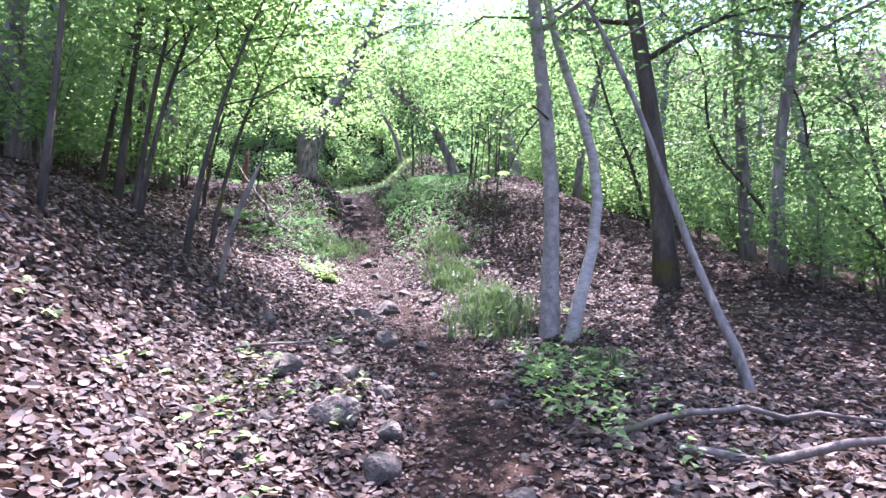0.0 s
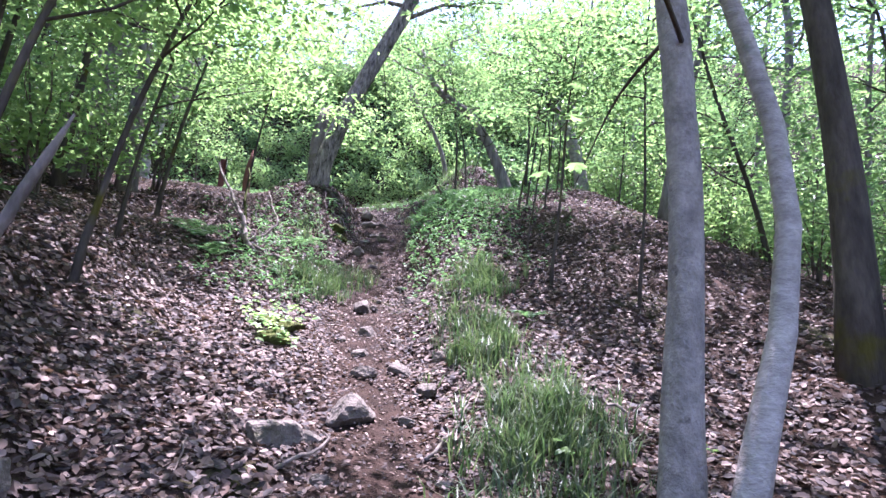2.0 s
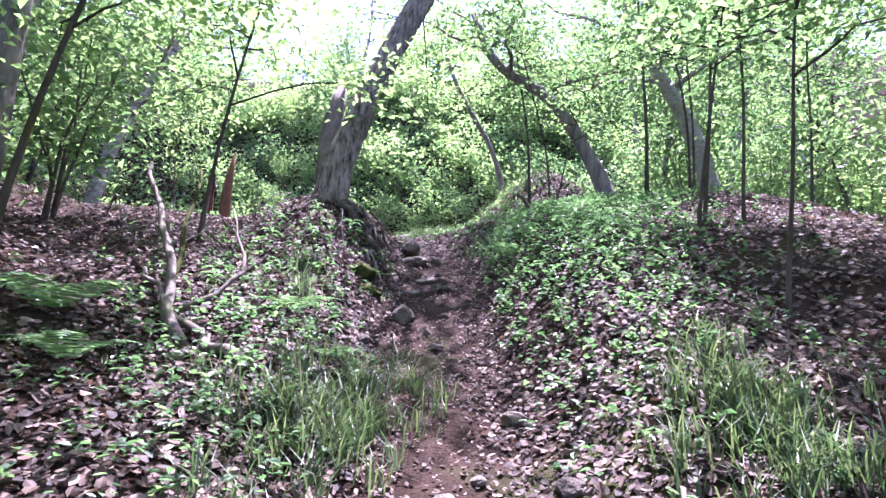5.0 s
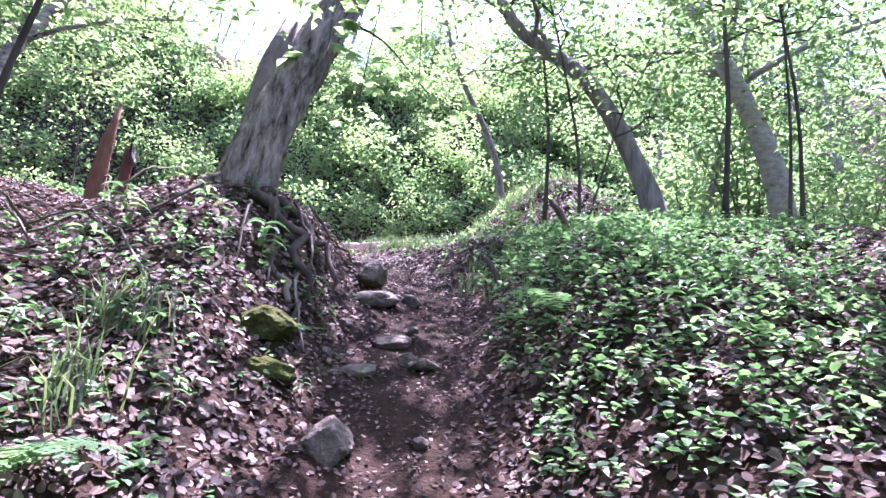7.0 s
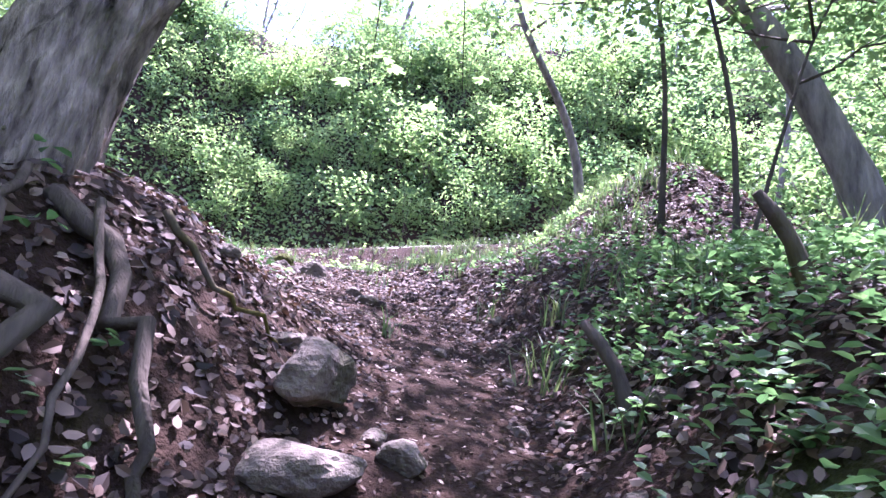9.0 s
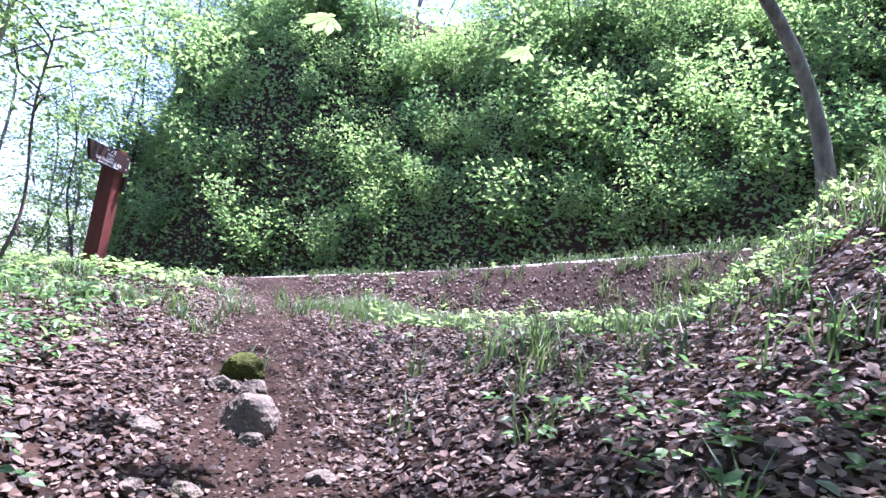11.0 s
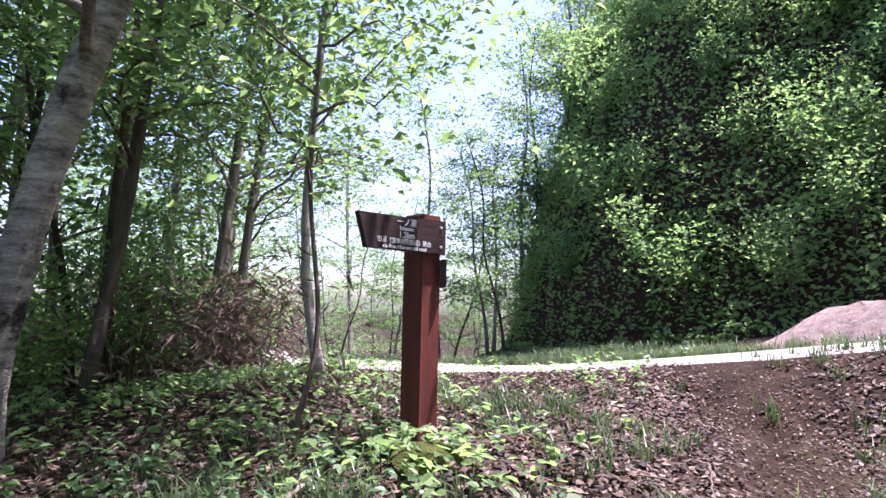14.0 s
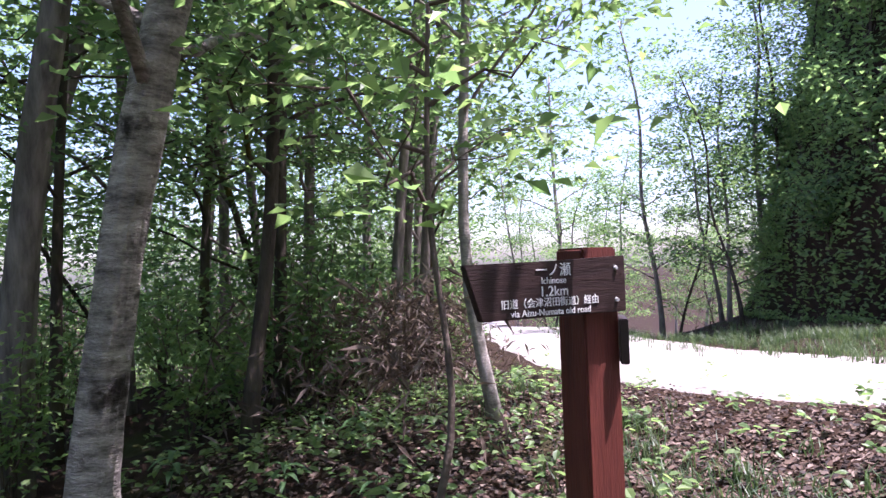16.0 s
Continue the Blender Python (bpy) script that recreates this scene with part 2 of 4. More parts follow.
M_LEAF_DARK = leafy("shrub_leaves", [(0.042, 0.092, 0.04), (0.073, 0.138, 0.055), (0.115, 0.185, 0.07)], 0.48)
M_HERB = leafy("herb_leaves", [(0.035, 0.085, 0.034), (0.06, 0.13, 0.05), (0.105, 0.185, 0.075)], 0.38)
M_GRASS = leafy("grass_blades", [(0.024, 0.05, 0.018), (0.042, 0.078, 0.028), (0.08, 0.11, 0.045)], 0.35)
M_LITTER = leafy("dry_leaves", [(0.009, 0.005, 0.0035), (0.022, 0.012, 0.008), (0.04, 0.023, 0.016), (0.07, 0.04, 0.025), (0.10, 0.065, 0.046), (0.21, 0.16, 0.13)], 0.12, 0.75)
M_BAMBOO = leafy("dry_bamboo_grass", [(0.05, 0.034, 0.026), (0.11, 0.08, 0.062), (0.24, 0.19, 0.16)], 0.2, 0.7)

# ---- mesh helpers ----
def mesh_of(name, verts, faces, mat, shade=True):
    me = bpy.data.meshes.new(name)
    me.from_pydata(np.asarray(verts).tolist() if isinstance(verts, np.ndarray) else verts, [], faces.tolist() if isinstance(faces, np.ndarray) else faces)
    if shade:
        me.polygons.foreach_set("use_smooth", np.ones(len(me.polygons), bool))
    me.materials.append(mat)
    me.update()
    return me


def piece(name, me, parent=None, label=""):
    ob = new(name, me)
    if parent is not None:
        ob.parent = parent
    if label:
        ob["label"] = label
    return ob


def part(name, bm, mat, parent, label=""):
    me = bpy.data.meshes.new(name)
    bm.to_mesh(me)
    bm.free()
    me.materials.append(mat)
    return piece(name, me, parent, label)


def holder(name, x, y, z, label, category, group=""):
    ob = new(name)
    ob.matrix_basis = Matrix.Translation((x, y, z))
    return tagged(ob, label, category, group)


def tube(points, radii, sides=8, wobble=0.0, rng=None, flare=0.0):
    """Verts and faces of a tapered pipe along points."""
    pts = np.asarray(points, float)
    n = len(pts)
    tan = np.gradient(pts, axis=0)
    tan /= np.linalg.norm(tan, axis=1, keepdims=True) + 1e-9
    ref = np.array([1.0, 0, 0]) if abs(tan[0, 0]) < 0.8 else np.array([0, 1.0, 0])
    verts, faces = [], []
    for k in range(n):
        u = np.cross(tan[k], ref)
        u /= np.linalg.norm(u) + 1e-9
        v = np.cross(tan[k], u)
        for j in range(sides):
            a = math.tau * j / sides
            r = radii[k]
            if wobble and rng is not None:
                r *= 1 + wobble * (rng.random() - 0.5)
            if flare and k < 3:
                r *= 1 + flare * (1 - k / 3) * (0.5 + 0.5 * math.sin(a * 3 + 1))
            verts.append(pts[k] + r * (math.cos(a) * u + math.sin(a) * v))
    for k in range(n - 1):
        for j in range(sides):
            a, b = k * sides + j, k * sides + (j + 1) % sides
            faces.append((a, b, b + sides, a + sides))
    faces.append(tuple(range(sides))[::-1])
    faces.append(tuple(range((n - 1) * sides, n * sides)))
    return verts, faces


def joined(pieces):
    verts, faces = [], []
    for v, f in pieces:
        o = len(verts)
        verts.extend(v)
        faces.extend(tuple(i + o for i in q) for q in f)
    return [tuple(p) for p in verts], faces


def leaf_cloud(centres, sizes, rng, flat=0.6, narrow=0.5, fold=0.18, droop=0.0):
    """Small folded leaves at the given places. flat: how level they lie. Returns verts and faces."""
    c = np.asarray(centres, float)
    n = len(c)
    s = np.broadcast_to(np.asarray(sizes, float), (n,))[:, None]
    az = rng.uniform(0, math.tau, n)
    nrm = np.stack([rng.normal(0, 1, n), rng.normal(0, 1, n), np.abs(rng.normal(0, 1, n)) + flat * 2.5], 1)
    nrm /= np.linalg.norm(nrm, axis=1, keepdims=True)
    ax = np.stack([np.cos(az), np.sin(az), np.full(n, -droop)], 1)
    ax -= nrm * (ax * nrm).sum(1, keepdims=True)
    ax /= np.linalg.norm(ax, axis=1, keepdims=True) + 1e-9
    sd = np.cross(nrm, ax)
    base, tip = c - ax * s * 0.5, c + ax * s * 0.5 - nrm * s * 0.08
    left = c + sd * s * narrow * 0.5 - ax * s * 0.06 + nrm * s * fold
    right = c - sd * s * narrow * 0.5 - ax * s * 0.06 + nrm * s * fold
    verts = np.stack([base, left, tip, right], 1).reshape(-1, 3)
    k = np.arange(n)[:, None] * 4
    faces = np.concatenate([k + np.array([0, 2, 1]), k + np.array([0, 3, 2])], 1).reshape(-1, 3)
    return verts, faces


def round_leaves(centres, sizes, rng, flat=0.9, narrow=0.75):
    """Oval leaves with six corners and a fold. Returns verts and faces."""
    c = np.asarray(centres, float)
    n = len(c)
    s = np.broadcast_to(np.asarray(sizes, float), (n,))[:, None]
    az = rng.uniform(0, math.tau, n)
    nrm = np.stack([rng.normal(0, 1, n), rng.normal(0, 1, n), np.abs(rng.normal(0, 1, n)) + flat * 2.5], 1)
    nrm /= np.linalg.norm(nrm, axis=1, keepdims=True)
    ax = np.stack([np.cos(az), np.sin(az), np.zeros(n)], 1)
    ax -= nrm * (ax * nrm).sum(1, keepdims=True)
    ax /= np.linalg.norm(ax, axis=1, keepdims=True) + 1e-9
    sd = np.cross(nrm, ax)
    ring = []
    for u, w, h in ((-0.5, 0, 0), (-0.22, 0.42, 0.1), (0.2, 0.36, 0.1), (0.55, 0, -0.06), (0.2, -0.36, 0.1), (-0.22, -0.42, 0.1)):
        ring.append(c + ax * s * u + sd * s * w * narrow + nrm * s * h)
    verts = np.stack(ring, 1).reshape(-1, 3)
    k = np.arange(n)[:, None] * 6
    faces = np.concatenate([k + np.array(q) for q in ((0, 3, 2, 1), (0, 5, 4, 3))], 1).reshape(-1, 4)
    return verts, faces


def blades(roots, heights, rng, width=0.008, bend=0.5):
    """Grass blades: tapering bent strips. Returns verts and faces."""
    c = np.asarray(roots, float)
    n = len(c)
    h = np.asarray(heights, float)[:, None]
    az = rng.uniform(0, math.tau, n)
    out = np.stack([np.cos(az), np.sin(az), np.zeros(n)], 1)
    sd = np.stack([-np.sin(az), np.cos(az), np.zeros(n)], 1) * width
    b = rng.uniform(0.2, 1.0, n)[:, None] * bend
    up = np.array([0, 0, 1.0])
    m1 = c + up * h * 0.5 + out * h * b * 0.25
    tip = c + up * h * (1 - 0.35 * b) + out * h * b
    verts = np.stack([c - sd, c + sd, m1 + sd * 0.8, m1 - sd * 0.8, tip], 1).reshape(-1, 3)
    k = np.arange(n) * 5
    faces = [f for i in k.tolist() for f in ((i, i + 1, i + 2, i + 3), (i + 3, i + 2, i + 4))]
    return verts, faces


# ---- ground: one sheet, fine along the trail, out to the horizon ----
def lines(edges):
    out = []
    for a, b, step in edges:
        out.extend(np.arange(a, b, step).tolist())
    return np.array(out + [edges[-1][1]])


gx = lines([(-900, -100, 100), (-100, -40, 6), (-40, -14, 1.0), (-14, -7, 0.25), (-7, 3.5, 0.09), (3.5, 10, 0.3), (10, 40, 1.5), (40, 100, 6), (100, 900, 100)])
gy = lines([(-900, -100, 100), (-100, -10, 6), (-10, -1, 0.4), (-1, 21, 0.09), (21, 32, 0.25), (32, 60, 1.0), (60, 110, 5), (110, 900, 100)])
GX, GY = np.meshgrid(gx, gy)
GZ = np.concatenate([land(a, b) for a, b in zip(GX, GY)])
nx, ny = len(gx), len(gy)
idx = np.arange(nx * ny).reshape(ny, nx)
quads = np.stack([idx[:-1, :-1], idx[:-1, 1:], idx[1:, 1:], idx[1:, :-1]], -1).reshape(-1, 4)
ground = new("ground", mesh_of("ground", np.stack([GX.ravel(), GY.ravel(), GZ], 1), quads, M_SOIL))
tagged(ground, "brown forest soil with leaf mould climbing a slope", "ground", kind="structure")

# road of pale gravel, laid on its bed
rv, rf = [], []
for k, (x, y, z) in enumerate(ROAD_D):
    a, b = ROAD_D[max(k - 1, 0)], ROAD_D[min(k + 1, len(ROAD_D) - 1)]
    t = Vector((b[0] - a[0], b[1] - a[1], 0)).normalized()
    for j, w in enumerate((-2.05, -1.9, -0.95, 0, 0.95, 1.9, 2.05)):
        edge = 0.09 * math.sin(k * 1.7 + j) if abs(w) > 1.8 else 0
        rv.append((x + t.y * (w + edge), y - t.x * (w + edge), z + (0.05 - 0.018 * abs(w) if abs(w) < 1.95 else -0.12)))
    if k:
        rf += [(7 * k - 7 + j, 7 * k - 6 + j, 7 * k + 1 + j, 7 * k + j) for j in range(6)]
road = new("road", mesh_of("road", rv, rf, M_ROAD))
tagged(road, "pale sunlit gravel forest road climbing past the hillside", "road", kind="structure")

# heap of reddish gravel along the foot of the hill
mv, mf = [], []
rng = np.random.RandomState(4)
for i in range(60):
    s = i / 59
    cx, cy = -12.2 + 9.6 * s, 26.5 + 1.7 * s + 0.4 * s * s
    for j in range(13):
        q = j / 12 * 2 - 1
        x, y = cx + 0.25 * q, cy + 1.05 * q
        hgt = 0.45 * max(0, 1 - q * q) * smooth(np.array(s / 0.12)).item() * smooth(np.array((1 - s) / 0.3)).item()
        mv.append((x, y, ground_at(x, y) - 0.04 + hgt * (0.85 + 0.15 * math.sin(7 * s + 3 * q)) + rng.uniform(-0.04, 0.07)))
    if i:
        mf += [(13 * i - 13 + j, 13 * i + j, 13 * i + j + 1, 13 * i - 12 + j) for j in range(12)]
mound = new("gravel_mound", mesh_of("gravel_mound", mv, mf, M_MOUND))
tagged(mound, "long low heap of reddish gravel along the road verge", "gravel heap")

# ---- trees ----
def bent_line(points, n=14):
    p = np.array(points, float)
    s = np.r_[0, np.cumsum(np.linalg.norm(np.diff(p, axis=0), axis=1))]
    at = np.linspace(0, s[-1], n)
    line = np.stack([np.interp(at, s, p[:, k]) for k in range(3)], 1)
    for _ in range(2):
        line[1:-1] = (line[:-2] + 2 * line[1:-1] + line[2:]) / 4
    return line


def furrowed(points, radii, depth, sides=84, rings=170):
    """A trunk whose bark stands in long broken ridges, with flaring root buttresses at its foot."""
    pts = np.asarray(points, float)
    s = np.r_[0, np.cumsum(np.linalg.norm(np.diff(pts, axis=0), axis=1))]
    at = np.linspace(0, 1, rings) ** 1.5 * s[-1]
    line = np.stack([np.interp(at, s, pts[:, k]) for k in range(3)], 1)
    for _ in range(6):
        line[1:-1] = (line[:-2] + 2 * line[1:-1] + line[2:]) / 4
    rad = np.interp(at, s, radii)
    verts, faces = tube(line, rad, sides)
    verts = np.array(verts).reshape(rings, sides, 3)
    for k in range(rings):
        for j in range(sides):
            a = math.tau * j / sides
            q = Vector((math.cos(a) * 5.2, math.sin(a) * 5.2, at[k] * 2.6))
            ridge = 1 - 2.2 * abs(noise.noise(q)) - 0.8 * abs(noise.noise(q * 2.3))
            lump = noise.noise(Vector((math.cos(a) * 1.1, math.sin(a) * 1.1, at[k] * 1.5 + 9)))
            foot = 0.42 * math.exp(-at[k] / 0.28) * (0.45 + 0.55 * math.sin(3 * a + 1.2))
            verts[k, j] = line[k] + (verts[k, j] - line[k]) * (1 + depth * ridge * 0.8 + 0.14 * lump + foot)
    return [tuple(q) for q in verts.reshape(-1, 3)], faces


def tree(name, label, points, r0, r1, bark, leaf, rng, limbs=9, first=0.45, reach=2.2, leaves=2600, leaf_size=0.11, sides=10, group="", spray=0.55, rise=0.5, single=True, ridges=0.0):
    """A tree whose trunk follows world points from its base: trunk, branches and crown."""
    line = bent_line(points)
    bx, by, bz = line[0]
    ob = holder(name, bx, by, bz, label, "tree", group)
    rel = line - line[0]
    rel[0, 2] -= 0.25
    n = len(rel)
    radii = [r0 * (1.0 - k / (n - 1)) + r1 * k / (n - 1) for k in range(n)]
    radii[0] *= 1.3
    radii[1] *= 1.06
    v, f = furrowed(rel, radii, ridges) if ridges else tube(rel, radii, sides, 0.10, rng, 0.25)
    piece("trunk", mesh_of("trunk", [tuple(q) for q in v], f, bark), ob)
    parts, tips = [], []
    total = rel[-1, 2]
    for k in range(limbs):
        s = first + (1 - first) * (k + rng.random()) / limbs
        i = min(int(s * (n - 1)), n - 2)
        start = rel[i] + (rel[i + 1] - rel[i]) * (s * (n - 1) - i)
        az = k * 2.4 + rng.uniform(-0.6, 0.6)
        ln = reach * rng.uniform(0.55, 1.1) * (1.15 - 0.5 * (s - first) / (1 - first + 1e-6))
        bend = [start]
        for q in range(1, 6):
            w = q / 5
            bend.append(start + np.array([math.cos(az + 0.5 * w * rng.uniform(-1, 1)) * ln * w, math.sin(az) * ln * w, ln * rise * w * (1.2 - 0.6 * w)]) + rng.normal(0, 0.04, 3))
        rr = max(0.012, radii[i] * 0.42)
        parts.append(tube(bend, [rr * (1 - 0.8 * q / 5) for q in range(6)], 5))
        tips += [(b, 0.6 + 0.4 * q / 5) for q, b in enumerate(bend) if q >= 2]
        for q in range(2):
            b0 = bend[2 + 2 * q]
            a2 = az + rng.choice([-1, 1]) * rng.uniform(0.5, 1.2)
            l2 = ln * rng.uniform(0.3, 0.55)
            e = b0 + np.array([math.cos(a2) * l2, math.sin(a2) * l2, l2 * rng.uniform(-0.1, 0.5)])
            parts.append(tube([b0, (b0 + e) / 2 + rng.normal(0, 0.03, 3), e], [rr * 0.35, rr * 0.25, rr * 0.1], 4))
            tips += [((b0 + e) / 2, 0.8), (e, 1.0)]
    tips.append((rel[-1], 1.0))
    if single:
        for k in range(0, len(parts), 3):
            v, f = joined(parts[k:k + 3])
            piece("branch", mesh_of("branch", v, f, bark), ob)
    elif parts:
        v, f = joined(parts)
        piece("branchwork", mesh_of("branchwork", v, f, bark), ob)
    if leaves:
        w = np.array([t[1] for t in tips])
        pick = rng.choice(len(tips), leaves, p=w / w.sum())
        c = np.array([t[0] for t in tips])[pick] + rng.normal(0, 1, (leaves, 3)) * np.array([spray, spray, spray * 0.45]) * 0.62
        v, f = leaf_cloud(c, rng.uniform(0.6, 1.2, leaves) * leaf_size, rng, 0.5, 0.55)
        piece("crown", mesh_of("crown", v, f, leaf, False), ob)
    return ob


rng = np.random.RandomState(21)


def standing(x, y, *offsets):
    z = ground_at(x, y)
    return [(x, y, z)] + [(x + a, y + b, z + c) for a, b, c in offsets]


# the pair beside the trail
pair = tree("tree", "grey-barked straight tree trunk standing beside the trail in grass", [(1.02, 5.95, 1.15), (1.10, 6.0, 2.1), (1.13, 6.02, 2.9), (1.02, 6.05, 4.2), (0.9, 6.1, 6.2), (0.95, 6.3, 8.5)], 0.085, 0.045, M_BARK_SMOOTH, M_LEAF, rng, 9, 0.45, 2.4, 3400, ridges=0.03)
tree("tree", "pale S-curved trunk leaning beside the grey tree", [(1.12, 5.75, 1.15), (1.38, 5.9, 1.75), (1.66, 6.1, 2.4), (1.7, 6.2, 3.0), (1.5, 6.25, 3.7), (1.2, 6.3, 4.5), (1.1, 6.5, 6.0), (1.4, 6.8, 8.0)], 0.06, 0.03, M_BARK_PALE, M_LEAF, rng, 9, 0.5, 2.2, 3000)
tree("tree", "dark mossy trunk standing on the leaf-strewn slope", standing(3.0, 8.1, (0.0, 0, 1.5), (-0.12, 0.1, 3.2), (-0.3, 0.2, 5.0), (-0.2, 0.4, 9.0)), 0.14, 0.06, M_BARK_DARK, M_LEAF, rng, 11, 0.35, 2.6, 3600)
tree("tree", "thin bowed grey stem arching over the slope", [(2.19, 4.22, 0.83), (2.08, 4.56, 1.38), (1.96, 5.0, 2.35), (1.74, 5.22, 3.45), (1.4, 5.36, 4.38), (0.9, 5.6, 5.6)], 0.036, 0.015, M_BARK, M_LEAF, rng, 6, 0.6, 1.3, 900, 0.1, 7)
# the leaning old tree on its mound, with its broken twin stem
old = tree("leaning_tree", "thick old leaning trunk with furrowed grey bark on a mound", [(-3.3, 14.0, 4.8), (-3.22, 14.12, 5.5), (-3.0, 14.33, 6.4), (-2.52, 14.6, 7.7), (-1.9, 14.9, 9.1), (-1.2, 15.2, 11.4)], 0.165, 0.11, M_BARK_OLD, M_LEAF, rng, 9, 0.62, 3.0, 4200, sides=18, ridges=0.22)
stub_line = bent_line([(-3.45, 14.4, 4.85), (-3.56, 14.6, 5.6), (-3.57, 14.8, 6.3), (-3.5, 14.92, 6.9)], 9)
rel = stub_line - np.array(old.location)
v, f = tube(rel, [0.13, 0.12, 0.115, 0.11, 0.115, 0.12, 0.125, 0.12, 0.08], 14, 0.22, rng)
piece("broken_stem", mesh_of("broken_stem", [tuple(q) for q in v], f, M_DEAD), old, "broken mossy hollow stem")
tree("tree", "crooked twisting trunk on the crest among stems", [(0.42, 16.9, 5.5), (0.34, 16.9, 5.95), (0.1, 16.9, 6.45), (0.02, 16.9, 6.75), (-0.3, 17.0, 7.3), (-0.42, 17.0, 7.6), (-0.8, 17.0, 7.95), (-1.5, 17.1, 8.3), (-1.9, 17.3, 9.6)], 0.14, 0.06, M_BARK, M_LEAF, rng, 9, 0.5, 2.4, 3000)
tree("tree", "smooth grey trunk leaning over the crest", [(2.26, 18.0, 5.4), (2.25, 18.0, 6.3), (2.1, 18.0, 7.1), (1.85, 18.0, 7.8), (1.4, 18.0, 8.7), (0.8, 18.2, 10.6)], 0.19, 0.08, M_BARK_PALE, M_LEAF, rng, 10, 0.5, 2.6, 3400)
for bx, by, px, py, h, r in ((0.75, 16.0, 0.05, 0.1, 4.2, 0.05), (-0.58, 16.6, -0.55, 0.1, 3.4, 0.035), (-0.55, 16.55, 0.75, 0.0, 2.4, 0.025), (0.65, 13.0, 0.45, 0.2, 3.2, 0.03), (0.5, 12.7, 0.75, 0.1, 3.4, 0.028), (0.95, 12.9, 0.3, 0.1, 3.6, 0.026), (0.85, 10.3, 0.35, 0.1, 3.4, 0.035), (0.6, 11.3, 0.5, 0.1, 3.2, 0.025), (1.7, 9.6, 0.2, 0.2, 3.8, 0.03), (-0.9, 17.6, -0.4, 0.3, 4.5, 0.045), (1.2, 15.4, -0.2, 0.2, 3.6, 0.03), (1.45, 16.2, 0.1, 0.2, 3.9, 0.03), (2.6, 15.3, 0.3, 0, 3.5, 0.03)):
    tree("sapling", "thin dark bowed sapling stem with sparse leaves", standing(bx, by, (px * 0.15 + 0.06, py * 0.2, h * 0.3), (px * 0.5, py * 0.5, h * 0.65), (px, py, h)), r * 0.62, r * 0.25, M_BARK_DARK, M_LEAF, rng, 7, 0.48, 1.0, 800, 0.1, 6, "saplings by the trail", 0.35)
# left bank: stems over the litter
for bx, by, px, py, h, r in ((-3.6, 6.9, 0.5, 0.3, 4.4, 0.035), (-3.4, 6.6, 1.0, 0.2, 4.0, 0.03), (-4.2, 7.6, 0.2, 0.3, 5.0, 0.05), (-2.6, 6.0, 0.9, 0.4, 3.8, 0.03), (-2.9, 7.4, 1.2, 0.5, 4.2, 0.028), (-4.9, 8.4, 0.8, 0.2, 4.8, 0.04), (-3.9, 9.3, 0.7, 0.4, 3.9, 0.025), (-5.4, 10.2, 0.3, 0.3, 5.4, 0.07), (-4.4, 10.8, 0.9, 0.3, 4.0, 0.03), (-6.2, 9.0, 0.3, 0.2, 6.0, 0.09), (-5.0, 5.6, 0.4, 0.5, 5.2, 0.06), (-3.2, 4.7, -0.3, 0.5, 4.6, 0.03), (-4.0, 12.6, 0.5, 0.2, 3.4, 0.022), (-6.6, 12.0, 1.0, 0.4, 6.0, 0.12)):
    tree("sapling", "slender dark sapling arching over the leaf-covered bank", standing(bx, by, (px * 0.15, py * 0.2, h * 0.3), (px * 0.5, py * 0.5, h * 0.65), (px, py, h)), r, r * 0.35, M_BARK_DARK if r < 0.08 else M_BARK, M_LEAF_BRIGHT, rng, 10, 0.38, 1.6, 2000, 0.105, 6, "saplings on the bank", 0.45)
# birch by the signpost and the stems in the wood behind it
tree("birch", "pale peeling birch trunk leaning beside the clearing", [(-8.36, 16.44, 5.6), (-8.33, 16.5, 6.2), (-8.29, 16.62, 6.8), (-8.17, 16.83, 7.67), (-8.0, 17.15, 8.5), (-7.7, 17.6, 9.86)], 0.108, 0.07, M_BIRCH, M_LEAF, rng, 12, 0.45, 2.8, 4500, sides=20, ridges=0.1)
tree("tree", "dark stem leaning behind the birch", standing(-9.9, 16.7, (-0.1, 0.1, 0.9), (-0.05, 0.25, 1.8), (0.25, 0.35, 3.0), (0.3, 0.6, 6.0)), 0.06, 0.03, M_BARK_DARK, M_LEAF, rng, 12, 0.33, 2.1, 4200, 0.1)
tree("tree", "pale thin stem with a curved foot", standing(-9.8, 18.6, (-0.02, -0.18, 0.22), (-0.02, -0.2, 0.7), (-0.03, -0.26, 1.3), (0, -0.2, 2.4), (0.1, -0.1, 4.2), (0.2, 0.0, 6.6)), 0.045, 0.02, M_BARK_PALE, M_LEAF_BRIGHT, rng, 14, 0.33, 2.3, 5200, 0.1)
tree("sapling", "thin wavy vine-like stem rising from the clearing", standing(-7.9, 18.06, (-0.02, 0.03, 0.2), (-0.05, 0.16, 0.45), (-0.08, 0.14, 0.9), (-0.12, 0.06, 1.5), (-0.1, 0.1, 2.4)), 0.018, 0.01, M_TWIG, M_LEAF_BRIGHT, rng, 7, 0.6, 0.9, 420, 0.1, 6)
